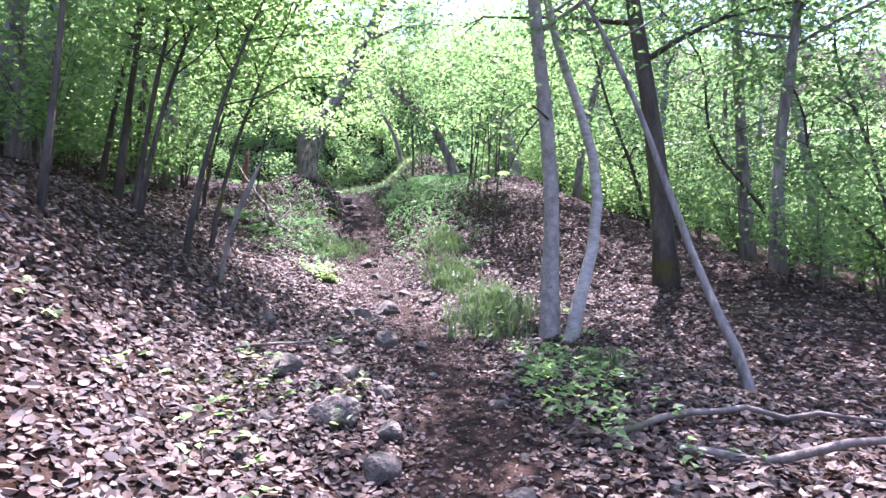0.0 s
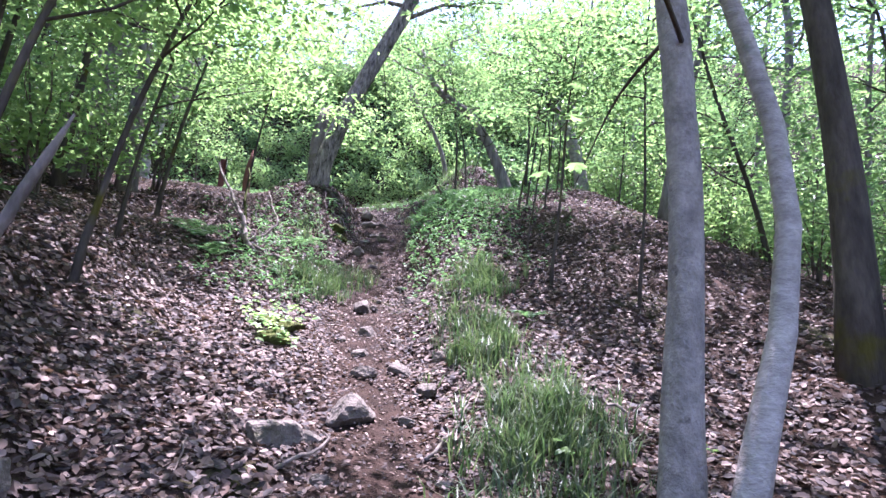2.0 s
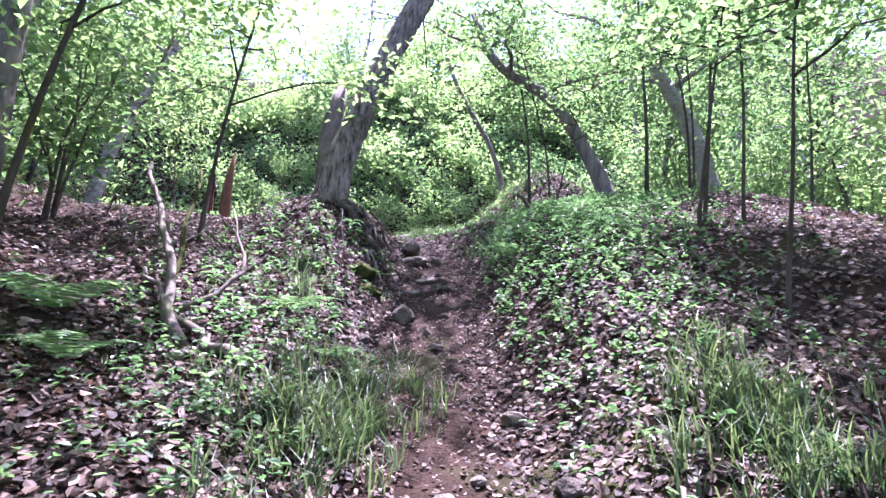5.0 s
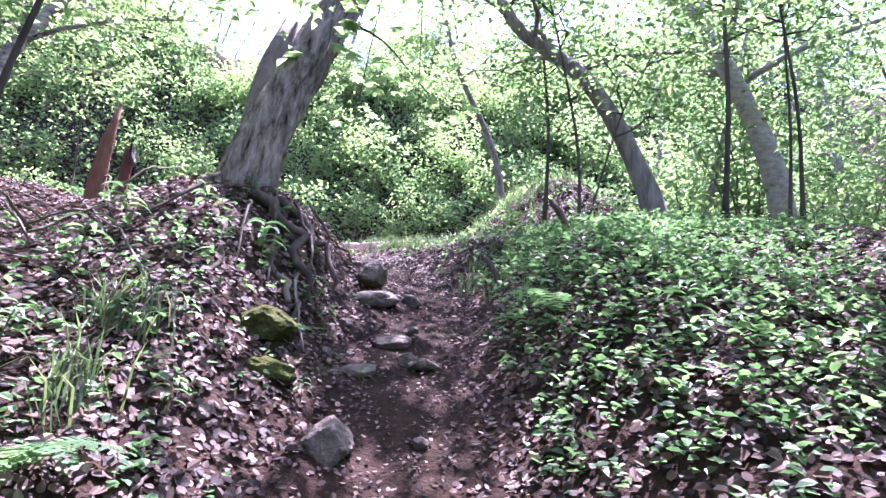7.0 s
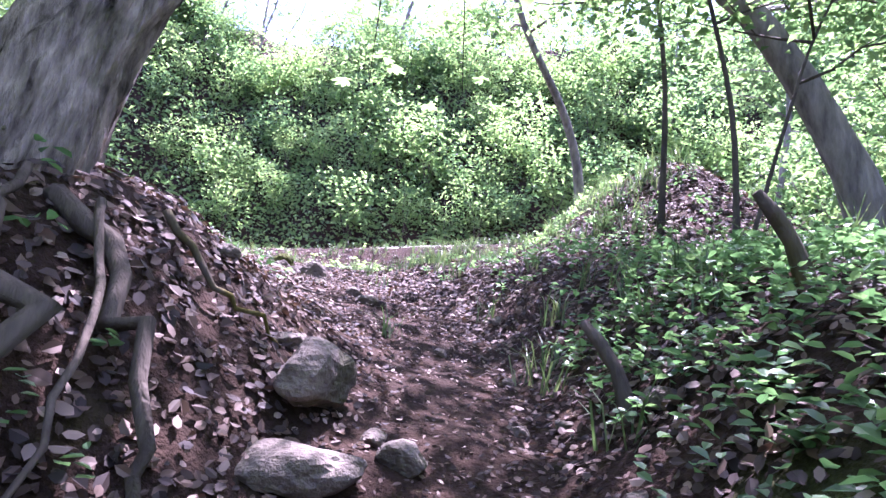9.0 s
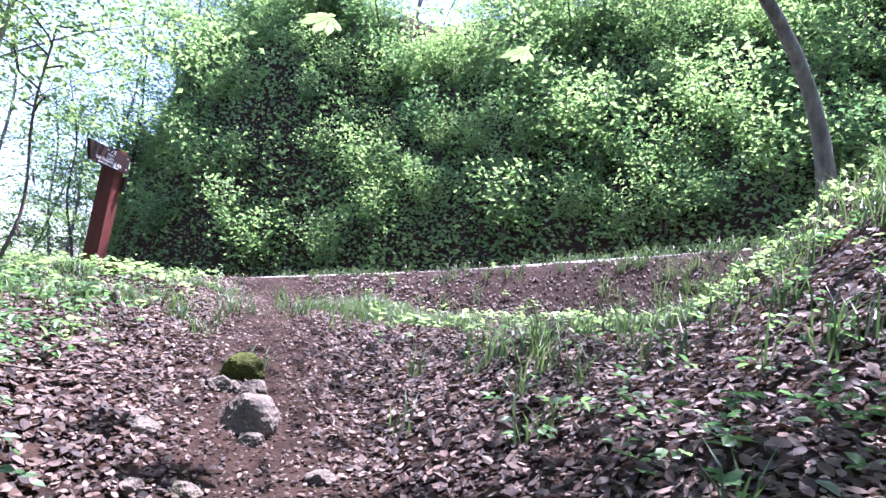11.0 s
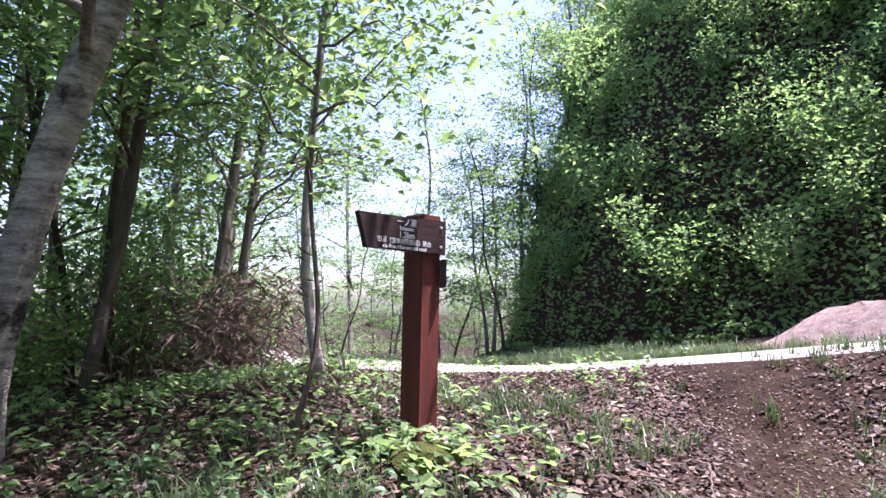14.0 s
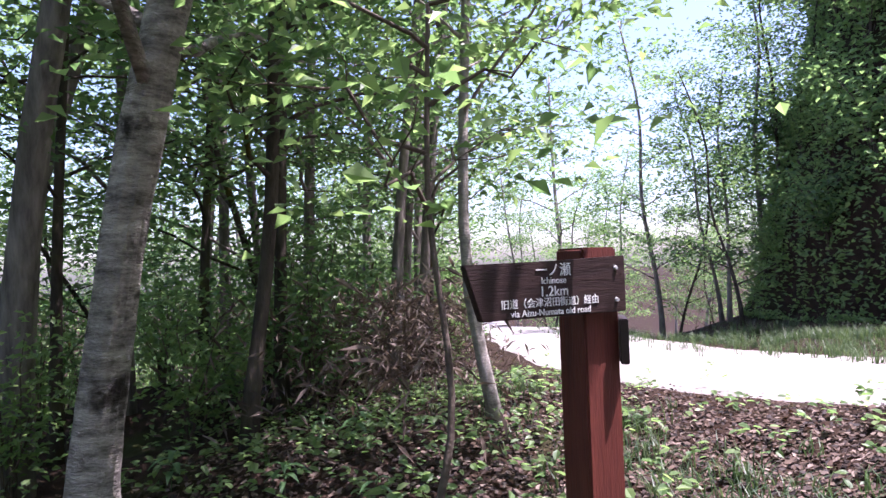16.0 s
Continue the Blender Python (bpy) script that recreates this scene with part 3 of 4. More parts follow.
for bx, by, px, py, h, r in ((-11.3, 16.6, 0.1, 0.3, 7, 0.07), (-12.4, 17.6, 0.2, 0.8, 7.5, 0.075), (-11.9, 15.6, -0.1, 0.4, 7, 0.06), (-13.6, 16.4, 0.1, 0.3, 8, 0.09), (-13.2, 17.9, 0.4, 0.8, 7.5, 0.075), (-14.6, 17.6, 0, 0.7, 8, 0.08), (-14.2, 18.0, 0.2, 0.4, 6.5, 0.06), (-15.8, 17.8, 0, 0.3, 8, 0.09), (-10.4, 15.0, 0.2, 0.4, 6.5, 0.05), (-16.8, 16.8, 0, 0.3, 9, 0.1), (-17.4, 17.9, 0.2, 0.2, 7, 0.08), (-12.7, 14.4, 0.1, 0.1, 8, 0.09), (-15.0, 14.8, 0.1, 0.1, 9, 0.1), (-9.5, 14.0, 0.3, 0.3, 7, 0.06)):
    tree("tree", "slender grey forest tree with layered light foliage", standing(bx, by, (px * 0.3, py * 0.2, h * 0.3), (px * 0.5, py * 0.6, h * 0.65), (px, py, h)), r, r * 0.35, M_BARK if r > 0.07 else M_BARK_DARK, M_LEAF, rng, 12, 0.28, 2.1, 2300, 0.11, 8, "trees of the wood")
tree("tree", "slim bent trunk leaning from the bank above the road", [(-1.5, 21.6, ground_at(-1.5, 21.6)), (-1.6, 21.5, 8.1), (-1.92, 21.2, 8.8), (-2.61, 20.6, 9.8), (-3.1, 20.3, 11.6)], 0.075, 0.035, M_BARK, M_LEAF_BRIGHT, rng, 8, 0.55, 1.8, 1500)

# ---- stock of trees and shrubs, copied about the place ----
def stock_tree(name, label, h, r, bark, leaf, limbs, first, reach, leaves, size, group, bow=0.5):
    pts = [(0, 500, 0), (bow * 0.2, 500.05, h * 0.2), (bow * 0.9, 500.2, h * 0.45), (bow * 0.8, 500.5, h * 0.7), (bow * 1.6, 500.4, h)]
    return tree(name, label, pts, r, r * 0.3, bark, leaf, rng, limbs, first, reach, leaves, size, 8, group, single=False)


def shrub(name, label, h, spread, leaves, size, leaf, group, stems=7):
    ob = holder(name, 0, 500, 0, label, "shrub", group)
    pieces, tips = [], []
    for k in range(stems):
        az = k * 2.4 + rng.uniform(-0.4, 0.4)
        lean = rng.uniform(0.2, 1.0) * spread
        hh = h * rng.uniform(0.65, 1.05)
        line = [np.array([0.05 * math.cos(az), 0.05 * math.sin(az), -0.2])]
        for q in range(1, 6):
            w = q / 5
            line.append(np.array([math.cos(az) * lean * w ** 1.5, math.sin(az) * lean * w ** 1.5, hh * w]) + rng.normal(0, 0.03, 3))
        pieces.append(tube(line, [0.018 * (1 - 0.75 * q / 5) for q in range(6)], 4))
        tips += line[2:]
    v, f = joined(pieces)
    piece("stem", mesh_of("stem", v, f, M_TWIG), ob)
    c = np.array(tips)[rng.randint(0, len(tips), leaves)] + rng.normal(0, 1, (leaves, 3)) * np.array([0.24, 0.24, 0.15]) * h / 1.6
    v, f = leaf_cloud(c, rng.uniform(0.6, 1.2, leaves) * size, rng, 0.35, 0.55)
    piece("foliage", mesh_of("foliage", v, f, leaf, False), ob)
    return ob


stock = [
    stock_tree("tree", "slender grey forest tree with light green layered foliage", 8.5, 0.07, M_BARK, M_LEAF, 15, 0.16, 2.1, 2500, 0.138, "forest trees", 0.7),
    stock_tree("tree", "slender dark forest tree with bright young foliage", 7.0, 0.05, M_BARK_DARK, M_LEAF_BRIGHT, 15, 0.12, 2.0, 2300, 0.138, "forest trees", -0.9),
    stock_tree("tree", "tall forest tree with a broad green crown", 12.0, 0.12, M_BARK, M_LEAF, 16, 0.32, 3.2, 3000, 0.155, "forest trees", 1.1),
    stock_tree("tree", "bowed young tree with drooping green foliage", 5.5, 0.035, M_BARK_DARK, M_LEAF, 13, 0.14, 1.7, 1700, 0.13, "forest trees", 1.6),
]
bushes = [
    shrub("shrub", "bright green understorey shrub with thin stems", 1.7, 0.8, 850, 0.115, M_LEAF_BRIGHT, "understorey shrubs"),
    shrub("shrub", "green understorey shrub with thin stems", 2.2, 1.0, 950, 0.128, M_LEAF, "understorey shrubs"),
    shrub("hill_shrub", "dark green shrub hanging on the steep hillside", 1.9, 1.2, 900, 0.175, M_LEAF_DARK, "hillside shrubs"),
    shrub("hill_shrub", "light green leafy shrub on the steep hillside", 2.3, 1.1, 900, 0.185, M_LEAF_BRIGHT, "hillside shrubs"),
]
used = set()


def set_out(src, x, y, scale, sink=0.0):
    m = Matrix.Translation((x, y, ground_at(x, y) - sink)) @ Euler((rng.uniform(-0.06, 0.06), rng.uniform(-0.06, 0.06), rng.uniform(0, math.tau))).to_matrix().to_4x4() @ Matrix.Scale(scale, 4)
    if src not in used:
        used.add(src)
        src.matrix_basis = m
        return src
    ob = copy_thing(src, Matrix.Identity(4))
    ob.matrix_basis = m
    return ob


def clear_of(x, y):
    """True where nothing large may stand: the trail, the road, the clearing and the ways of sight along them."""
    off, _, _ = nearest(TRAIL_D, np.array([x]), np.array([y]))
    if abs(off[0]) < 2.3:
        return True
    ro, _, _ = nearest(ROAD_D, np.array([x]), np.array([y]))
    if on_hill(x, y) > 0.15:
        return False
    if abs(ro[0]) < 3.2:
        return True
    return -13.0 < x < 0.6 + 0.1 * (y - 15) and 15.4 < y < 29.5 or (-12 < x < -4.0 and 13.0 < y <= 15.5)


def scatter(n, box_, kinds, scales, gap, seed, test=None):
    r2 = np.random.RandomState(seed)
    done, tries = [], 0
    while len(done) < n and tries < n * 40:
        tries += 1
        x, y = r2.uniform(box_[0], box_[1]), r2.uniform(box_[2], box_[3])
        if clear_of(x, y) or any((x - a) ** 2 + (y - b) ** 2 < gap * gap for a, b in done) or (test and not test(x, y)):
            continue
        done.append((x, y))
        set_out(kinds[r2.randint(len(kinds))], x, y, r2.uniform(*scales))


def on_hill(x, y):
    fo, _, _ = nearest(FOOT_D, np.array([x]), np.array([y]))
    return -fo[0]


# woods right and left of the climb, and beyond the crest
scatter(34, (3.2, 17, 3, 27), stock, (0.75, 1.15), 1.5, 1, lambda x, y: not (x < 6.2 and y < 6.5))
scatter(20, (-16, -4.4, -2, 14), stock, (0.8, 1.2), 1.6, 2)
scatter(30, (-34, -12.5, 5, 18), stock, (0.8, 1.25), 1.6, 3, lambda x, y: not (y > 17 and x > -15))
scatter(14, (1.6, 16, 17, 28), stock, (0.7, 1.0), 1.8, 4)
scatter(9, (-8, 9, -14, -3), stock, (1.0, 1.2), 2.5, 5)
scatter(12, (17, 45, -2, 40), stock, (0.9, 1.4), 3.0, 6)
scatter(46, (1.4, 13, 7, 27), bushes[:2], (0.7, 1.25), 1.0, 7, lambda x, y: not (x < 4.5 and y < 14.5))
scatter(30, (-11, -4.4, 6, 15), bushes[:2], (0.6, 1.1), 0.9, 8)
scatter(60, (-30, -9.6, 8, 21), bushes[:2], (0.6, 1.2), 1.0, 9, lambda x, y: not (x > -11.5 and y > 16.8))
# the far side of the road: shrubs on the cut, trees above
scatter(180, (-30, 14, 26.5, 38), bushes[2:] + bushes[:1], (0.6, 1.15), 0.72, 10, lambda x, y: 0.2 < on_hill(x, y) < 4.6)
scatter(50, (-32, 16, 30, 46), bushes[2:] + bushes[:2], (0.9, 1.5), 1.4, 11, lambda x, y: 4.0 < on_hill(x, y) < 11)
scatter(34, (-32, 20, 30, 52), stock[:2] + stock[3:], (0.5, 0.8), 1.8, 12, lambda x, y: 3.0 < on_hill(x, y) < 14)
scatter(16, (-62, -31, 18, 48), stock, (0.9, 1.4), 2.5, 13, lambda x, y: on_hill(x, y) < 0)
scatter(12, (-29, -21.5, 25.6, 33), stock[:2], (0.9, 1.3), 1.3, 14, lambda x, y: on_hill(x, y) < 2.2)

# tall trees along the edge of the cut, where it turns away from the road
scatter(26, (-30, 16, 30, 46), stock[:3], (0.6, 0.9), 1.6, 15, lambda x, y: 5.0 < on_hill(x, y) < 9.5)
scatter(11, (-30, -23, 27, 40), stock[:2], (0.85, 1.1), 1.0, 16, lambda x, y: 0.3 < on_hill(x, y) < 2.6)
# tall trees added beside trail and clearing, their crowns there to cast shade
for x, y, s in ((7.6, 4.2, 1.0), (-5.1, 2.4, 1.05), (5.6, 11.0, 1.0), (-5.8, 8.0, 1.0), (3.4, -0.5, 1.0), (-3.4, -1.5, 1.0), (6.2, 7.6, 0.95), (5.2, 14.2, 0.9), (-6.4, 6.0, 1.0), (-5.4, 11.6, 1.0), (-7.2, 10.0, 1.1), (-9.6, 15.2, 0.9), (-11.0, 14.0, 1.0)):
    set_out(stock[2], x, y, s)

# leaves that cling to the steep cut between the shrubs
n = 250000
hx, hy = rng.uniform(-31, 15, n), rng.uniform(26.5, 40, n)
fo = np.concatenate([nearest(FOOT_D, hx[k:k + 5000], hy[k:k + 5000])[0] for k in range(0, n, 5000)])
bare = waves(hx, hy, 2.6, 33)
ok = (-fo > -0.15) & (-fo < 5.5) & (bare < 0.85)
hx, hy = hx[ok], hy[ok]
hz = np.concatenate([land(hx[k:k + 4000], hy[k:k + 4000]) for k in range(0, len(hx), 4000)])
depth = rng.uniform(0.05, 0.75, len(hx)) * (0.6 + 0.4 * waves(hx, hy, 1.3, 41))
v, f = leaf_cloud(np.stack([hx, hy - depth * 0.7, hz + depth * 0.45], 1), rng.uniform(0.08, 0.2, len(hx)), rng, 0.2, 0.6, 0.12)
tagged(new("hillside_foliage", mesh_of("hillside_foliage", v, f, M_LEAF_BRIGHT, False)), "dense green foliage hanging over the steep road cut", "foliage", kind="stuff")

# twigs with large hand-shaped leaves reaching over the trail
def spray(parent, start, end, n, seed, size=0.13):
    r2 = np.random.RandomState(seed)
    o = np.array(parent.matrix_basis.translation)
    a, b = np.array(start) - o, np.array(end) - o
    mid = (a + b) / 2 + np.array([0, 0, 0.12 * np.linalg.norm(b - a)])
    line = bent_line([a, mid, b], 10)
    v, f = tube(line, [0.014 * (1 - 0.8 * k / 9) for k in range(10)], 5)
    twig = piece("overhanging_branch", mesh_of("overhanging_branch", [tuple(q) for q in v], f, M_BARK_DARK), parent)
    for k in range(n):
        c = line[5 + k % 5] + r2.normal(0, 1, 3) * np.array([0.2, 0.2, 0.07])
        vs, fs = [], []
        az0 = r2.uniform(0, math.tau)
        for q in range(7):
            an = az0 + (q - 3) * 0.62
            ln = size * (1.15 - 0.16 * abs(q - 3))
            d = np.array([math.cos(an), math.sin(an), -0.28 - 0.1 * r2.random()])
            s = np.array([-math.sin(an), math.cos(an), 0])
            k0 = len(vs)
            for w, wd in ((0.05, 0.02), (0.4, 0.16), (0.7, 0.2), (0.9, 0.11), (1.0, 0.0)):
                vs += [tuple(c + d * ln * w + s * ln * wd), tuple(c + d * ln * w - s * ln * wd)]
            fs += [(k0 + 2 * j, k0 + 2 * j + 1, k0 + 2 * j + 3, k0 + 2 * j + 2) for j in range(4)]
        piece("leaf", mesh_of("leaf", vs, fs, M_LEAF, False), twig)


spray(old, (-2.5, 14.75, 8.2), (-3.55, 17.5, 7.1), 9, 1, 0.13)
spray(old, (-2.4, 14.75, 8.4), (-2.75, 17.95, 7.2), 9, 2, 0.13)
spray(old, (-2.95, 14.45, 6.7), (-2.0, 14.2, 5.85), 10, 3, 0.11)
spray(old, (-2.95, 14.45, 6.75), (-2.75, 13.9, 5.95), 7, 4, 0.11)
spray(pair, (1.1, 6.0, 3.5), (0.4, 4.4, 2.85), 6, 5, 0.1)
spray(pair, (1.08, 6.02, 3.6), (0.75, 7.3, 3.15), 6, 6, 0.1)

for k, (x, y, s) in enumerate(((-16.4, 18.2, 1.1), (-17.8, 18.3, 1.0), (-19.2, 17.9, 1.2), (-20.8, 18.2, 1.1), (-22.5, 17.8, 1.2), (-24.5, 17.9, 1.2), (-15.2, 18.3, 0.8))):
    set_out(bushes[k % 2], x, y, s)
for k, (x, y, s) in enumerate(((-18.6, 17.6, 0.8), (-21.6, 17.3, 0.85), (-25.5, 17.4, 0.9), (-33.0, 23.5, 1.0), (-36.5, 22.6, 1.1), (-40.0, 24.5, 1.1), (-31.0, 25.5, 1.0), (-35.0, 26.5, 1.1), (-46.0, 23.5, 1.3), (-30.0, 17.2, 1.0))):
    set_out(stock[k % 2], x, y, s)

for k, (x, y, s) in enumerate(((-10.6, 16.0, 0.7), (-11.2, 16.9, 0.75), (-9.3, 15.4, 0.6), (-12.2, 16.6, 0.9), (-11.8, 15.8, 0.8))):
    set_out(bushes[k % 2], x, y, s)

# ---- signpost ----
def box(bm, x0, x1, y0, y1, z0, z1, bevel=0.006):
    r = bmesh.ops.create_cube(bm, size=1.0)
    for v in r["verts"]:
        v.co = Vector((x0 + (v.co.x + 0.5) * (x1 - x0), y0 + (v.co.y + 0.5) * (y1 - y0), z0 + (v.co.z + 0.5) * (z1 - z0)))
    if bevel:
        bmesh.ops.bevel(bm, geom=list({e for v in r["verts"] for e in v.link_edges}), offset=bevel, segments=2, affect="EDGES")


POST_X, POST_Y, POST_Z = -7.479, 18.672, 5.9
sign = holder("signpost", POST_X, POST_Y, POST_Z, "square red-brown wooden signpost with a dark arrow board and white lettering", "signpost")
sign.matrix_basis = pose(POST_X, POST_Y, POST_Z, 0, 0, 115)
W = 0.0725
bm = bmesh.new()
box(bm, -W, W, -W, W, -0.5, 1.06, 0.006)
for v in bm.verts:
    if v.co.z > 1.0:
        v.co.z += 0.045 - 0.45 * abs(v.co.x)
part("post", bm, M_POST, sign)
# arrow board: a slanting cut at its free end
bm = bmesh.new()
y0, y1 = -W - 0.034, -W - 0.002
outline = [(-0.53, 1.03), (-0.475, 0.86), (W + 0.004, 0.86), (W + 0.004, 1.045), (-0.2, 1.035)]
front = [bm.verts.new((x, y0, z)) for x, z in outline]
back = [bm.verts.new((x, y1, z)) for x, z in outline]
bm.faces.new(front)
bm.faces.new(back[::-1])
for k in range(5):
    bm.faces.new((front[k], back[k], back[(k + 1) % 5], front[(k + 1) % 5]))
bmesh.ops.recalc_face_normals(bm, faces=bm.faces)
bmesh.ops.bevel(bm, geom=list(bm.edges), offset=0.003, segments=2, affect="EDGES")
board = part("arrow_board", bm, M_SIGN, sign, "dark brown arrow board")


def words(text, x, z, size, parent, y=None, turn=(90, 0, 0), mat=None):
    cu = bpy.data.curves.new("lettering", "FONT")
    cu.body, cu.size, cu.align_x, cu.align_y, cu.extrude = text, size, "CENTER", "CENTER", 0.0012
    cu.materials.append(mat or M_WHITE)
    ob = new("lettering", cu)
    ob.parent = parent
    ob.matrix_basis = pose(x, (y0 - 0.0016) if y is None else y, z, *turn)
    return ob


words("一ノ瀬", -0.215, 1.004, 0.045, board)
words("Ichinose", -0.215, 0.973, 0.029, board)
words("1.2km", -0.215, 0.939, 0.045, board)
words("旧道（会津沼田街道）経由", -0.225, 0.905, 0.031, board)
words("via Aizu-Numata old road", -0.225, 0.876, 0.029, board)
for z in (1.005, 0.9):
    bm = bmesh.new()
    bmesh.ops.create_cone(bm, cap_ends=True, segments=10, radius1=0.008, radius2=0.006, depth=0.008, matrix=pose(0.035, y0 - 0.004, z, 90, 0, 0))
    part("bolt", bm, M_BOLT, board, "steel bolt head")
# small second board, edge towards the trail
small = new("small_board")
small.parent = sign
small.matrix_basis = pose(W - 0.008, -W - 0.03, 0.76, 0, 0, 52)
bm = bmesh.new()
box(bm, -0.02, 0.15, -0.014, 0.014, -0.075, 0.075, 0.003)
face = part("small_board_face", bm, M_SIGN, small, "small dark brown direction board")
face.name = "board"
for k, (z, w) in enumerate(((0.045, 0.05), (0.015, 0.08), (-0.015, 0.06), (-0.045, 0.09))):
    bm = bmesh.new()
    box(bm, 0.065 - w / 2, 0.065 + w / 2, -0.0165, -0.0143, z - 0.008, z + 0.008, 0)
    part("text_bar", bm, M_WHITE, small)

# ---- loose things on the ground ----
rng = np.random.RandomState(77)


def stone(x, y, w, d_, h, mat=None, label="grey weathered stone half sunk in the trail", turn=0.0, sink=0.3):
    bm = bmesh.new()
    bmesh.ops.create_icosphere(bm, subdivisions=4, radius=0.5)
    o = Vector((rng.uniform(0, 90), rng.uniform(0, 90), 0))
    cuts = [(Vector(rng.normal(0, 1, 3)).normalized(), rng.uniform(0.3, 0.46)) for _ in range(13)]
    for v in bm.verts:
        way = v.co.normalized()
        reach = min([0.52] + [d / way.dot(n) for n, d in cuts if way.dot(n) > 0.05])
        v.co = way * reach * (1 + 0.10 * noise.noise(way * 2.2 + o) + 0.05 * noise.noise(way * 7 + o))
        v.co.z = max(v.co.z, -0.35)
        v.co = Vector((v.co.x * w, v.co.y * d_, v.co.z * h)) * 1.12
    me = bpy.data.meshes.new("stone")
    bm.to_mesh(me)
    bm.free()
    me.materials.append(mat or M_STONE)
    ob = new("stone", me)
    ob.matrix_basis = pose(x, y, ground_at(x, y) + h * (0.5 - sink) * 0.6, rng.uniform(-8, 8), rng.uniform(-8, 8), turn or rng.uniform(0, 360))
    return tagged(ob, label, "stone", "stones of the trail")


for x, y, w, d, h in ((-0.64, 7.13, 0.36, 0.26, 0.22), (-0.93, 6.5, 0.30, 0.24, 0.2), (-0.53, 5.51, 0.22, 0.2, 0.2), (-0.61, 3.46, 0.3, 0.28, 0.2), (-0.3, 2.94, 0.2, 0.18, 0.16), (-0.28, 3.4, 0.14, 0.2, 0.14), (-1.55, 5.38, 0.14, 0.14, 0.16), (-0.24, 7.74, 0.2, 0.16, 0.14), (-0.83, 4.71, 0.18, 0.16, 0.14), (-1.05, 4.08, 0.32, 0.22, 0.18), (-0.66, 4.24, 0.14, 0.14, 0.12), (-0.4, 4.0, 0.16, 0.14, 0.12), (-0.15, 2.6, 0.14, 0.12, 0.1), (0.1, 2.45, 0.22, 0.14, 0.1), (-0.95, 3.3, 0.16, 0.12, 0.1), (-0.5, 8.1, 0.2, 0.18, 0.14), (-0.2, 8.4, 0.16, 0.14, 0.12), (-0.75, 7.9, 0.18, 0.14, 0.12), (-1.0, 10.9, 0.16, 0.14, 0.12), (-1.97, 13.59, 0.22, 0.16, 0.09), (-1.75, 13.35, 0.15, 0.2, 0.08), (-2.05, 13.2, 0.2, 0.14, 0.07), (-1.99, 12.48, 0.24, 0.2, 0.2), (-1.25, 9.9, 0.26, 0.2, 0.18), (-0.55, 11.0, 0.14, 0.12, 0.1), (-1.0, 9.1, 0.2, 0.16, 0.14)):
    stone(x, y, w, d, h)
stone(-2.34, 14.42, 0.3, 0.25, 0.22, label="large rounded grey rock beside the trail", sink=0.1)
stone(-2.26, 14.18, 0.36, 0.26, 0.14, label="flat grey rock under the rounded one")
stone(-2.0, 14.35, 0.14, 0.14, 0.1)
stone(-2.5, 12.97, 0.36, 0.28, 0.17, M_MOSS, "stone covered with yellow-green moss", sink=0.2)
stone(-2.35, 12.75, 0.24, 0.18, 0.12, M_MOSS, "stone covered with yellow-green moss")
stone(-1.74, 8.66, 0.5, 0.42, 0.17, M_MOSS, "low stone hummock under green moss")
stone(-1.6, 8.2, 0.3, 0.24, 0.16, M_MOSS, "low stone hummock under green moss")
stone(-3.64, 17.2, 0.24, 0.2, 0.2, label="grey stone beside the trail")
stone(-4.1, 17.57, 0.22, 0.18, 0.18, M_MOSS, "mossy stone beside the trail")
stone(-7.0, 18.55, 0.42, 0.34, 0.16, M_MOSS, "mossy hummock at the foot of the signpost")
stone(-7.5, 18.45, 0.34, 0.3, 0.14, M_MOSS, "mossy hummock at the foot of the signpost")
stone(-5.0, 21.2, 0.34, 0.26, 0.16, label="pale stone on the verge")
for _ in range(70):
    k = rng.randint(18, 72)
    x, y = TRAIL_D[k, 0] + rng.normal(0, 0.45), TRAIL_D[k, 1] + rng.uniform(-0.3, 0.3)
    s = rng.uniform(0.05, 0.12)
    stone(x, y, s * 1.3, s, s * 0.8, label="small grey stone lying on the trail")


def stick(points, r, label, mat=None, category="stick", group="fallen sticks"):
    """A fallen branch along (x, y, height over the ground)."""
    line = bent_line([(x, y, ground_at(x, y) + h) for x, y, h in points], 10)
    line[1:-1] += rng.normal(0, r * 0.8, (len(line) - 2, 3))
    o = line[0].copy()
    v, f = tube(line - o, [r * (1 - 0.6 * k / 9) for k in range(10)], 7, 0.15, rng)
    ob = new("fallen_branch", mesh_of("fallen_branch", [tuple(q) for q in v], f, mat or M_DEAD))
    ob.matrix_basis = Matrix.Translation(o)
    return tagged(ob, label, category, group)


stick([(-2.45, 10.6, 0.06), (-3.0, 10.9, 0.1), (-3.6, 11.3, 0.12)], 0.035, "dark rotting branch lying across the gully")
stick([(-2.9, 10.7, 0.05), (-3.6, 11.5, 0.3), (-4.3, 12.2, 0.75)], 0.04, "grey fallen log propped on the bank", category="log")
stick([(-3.3, 11.2, 0.05), (-3.55, 11.7, 0.45), (-3.75, 12.1, 0.75)], 0.026, "mossy upright fallen limb on the bank", M_MOSS)
stick([(-3.2, 11.1, 0.04), (-2.9, 11.5, 0.25), (-3.3, 11.9, 0.55)], 0.02, "thin grey branch leaning on the bank")
stick([(-5.4, 17.15, 0.03), (-6.1, 17.55, 0.08), (-6.95, 18.05, 0.05)], 0.028, "long grey fallen branch on the herb slope")
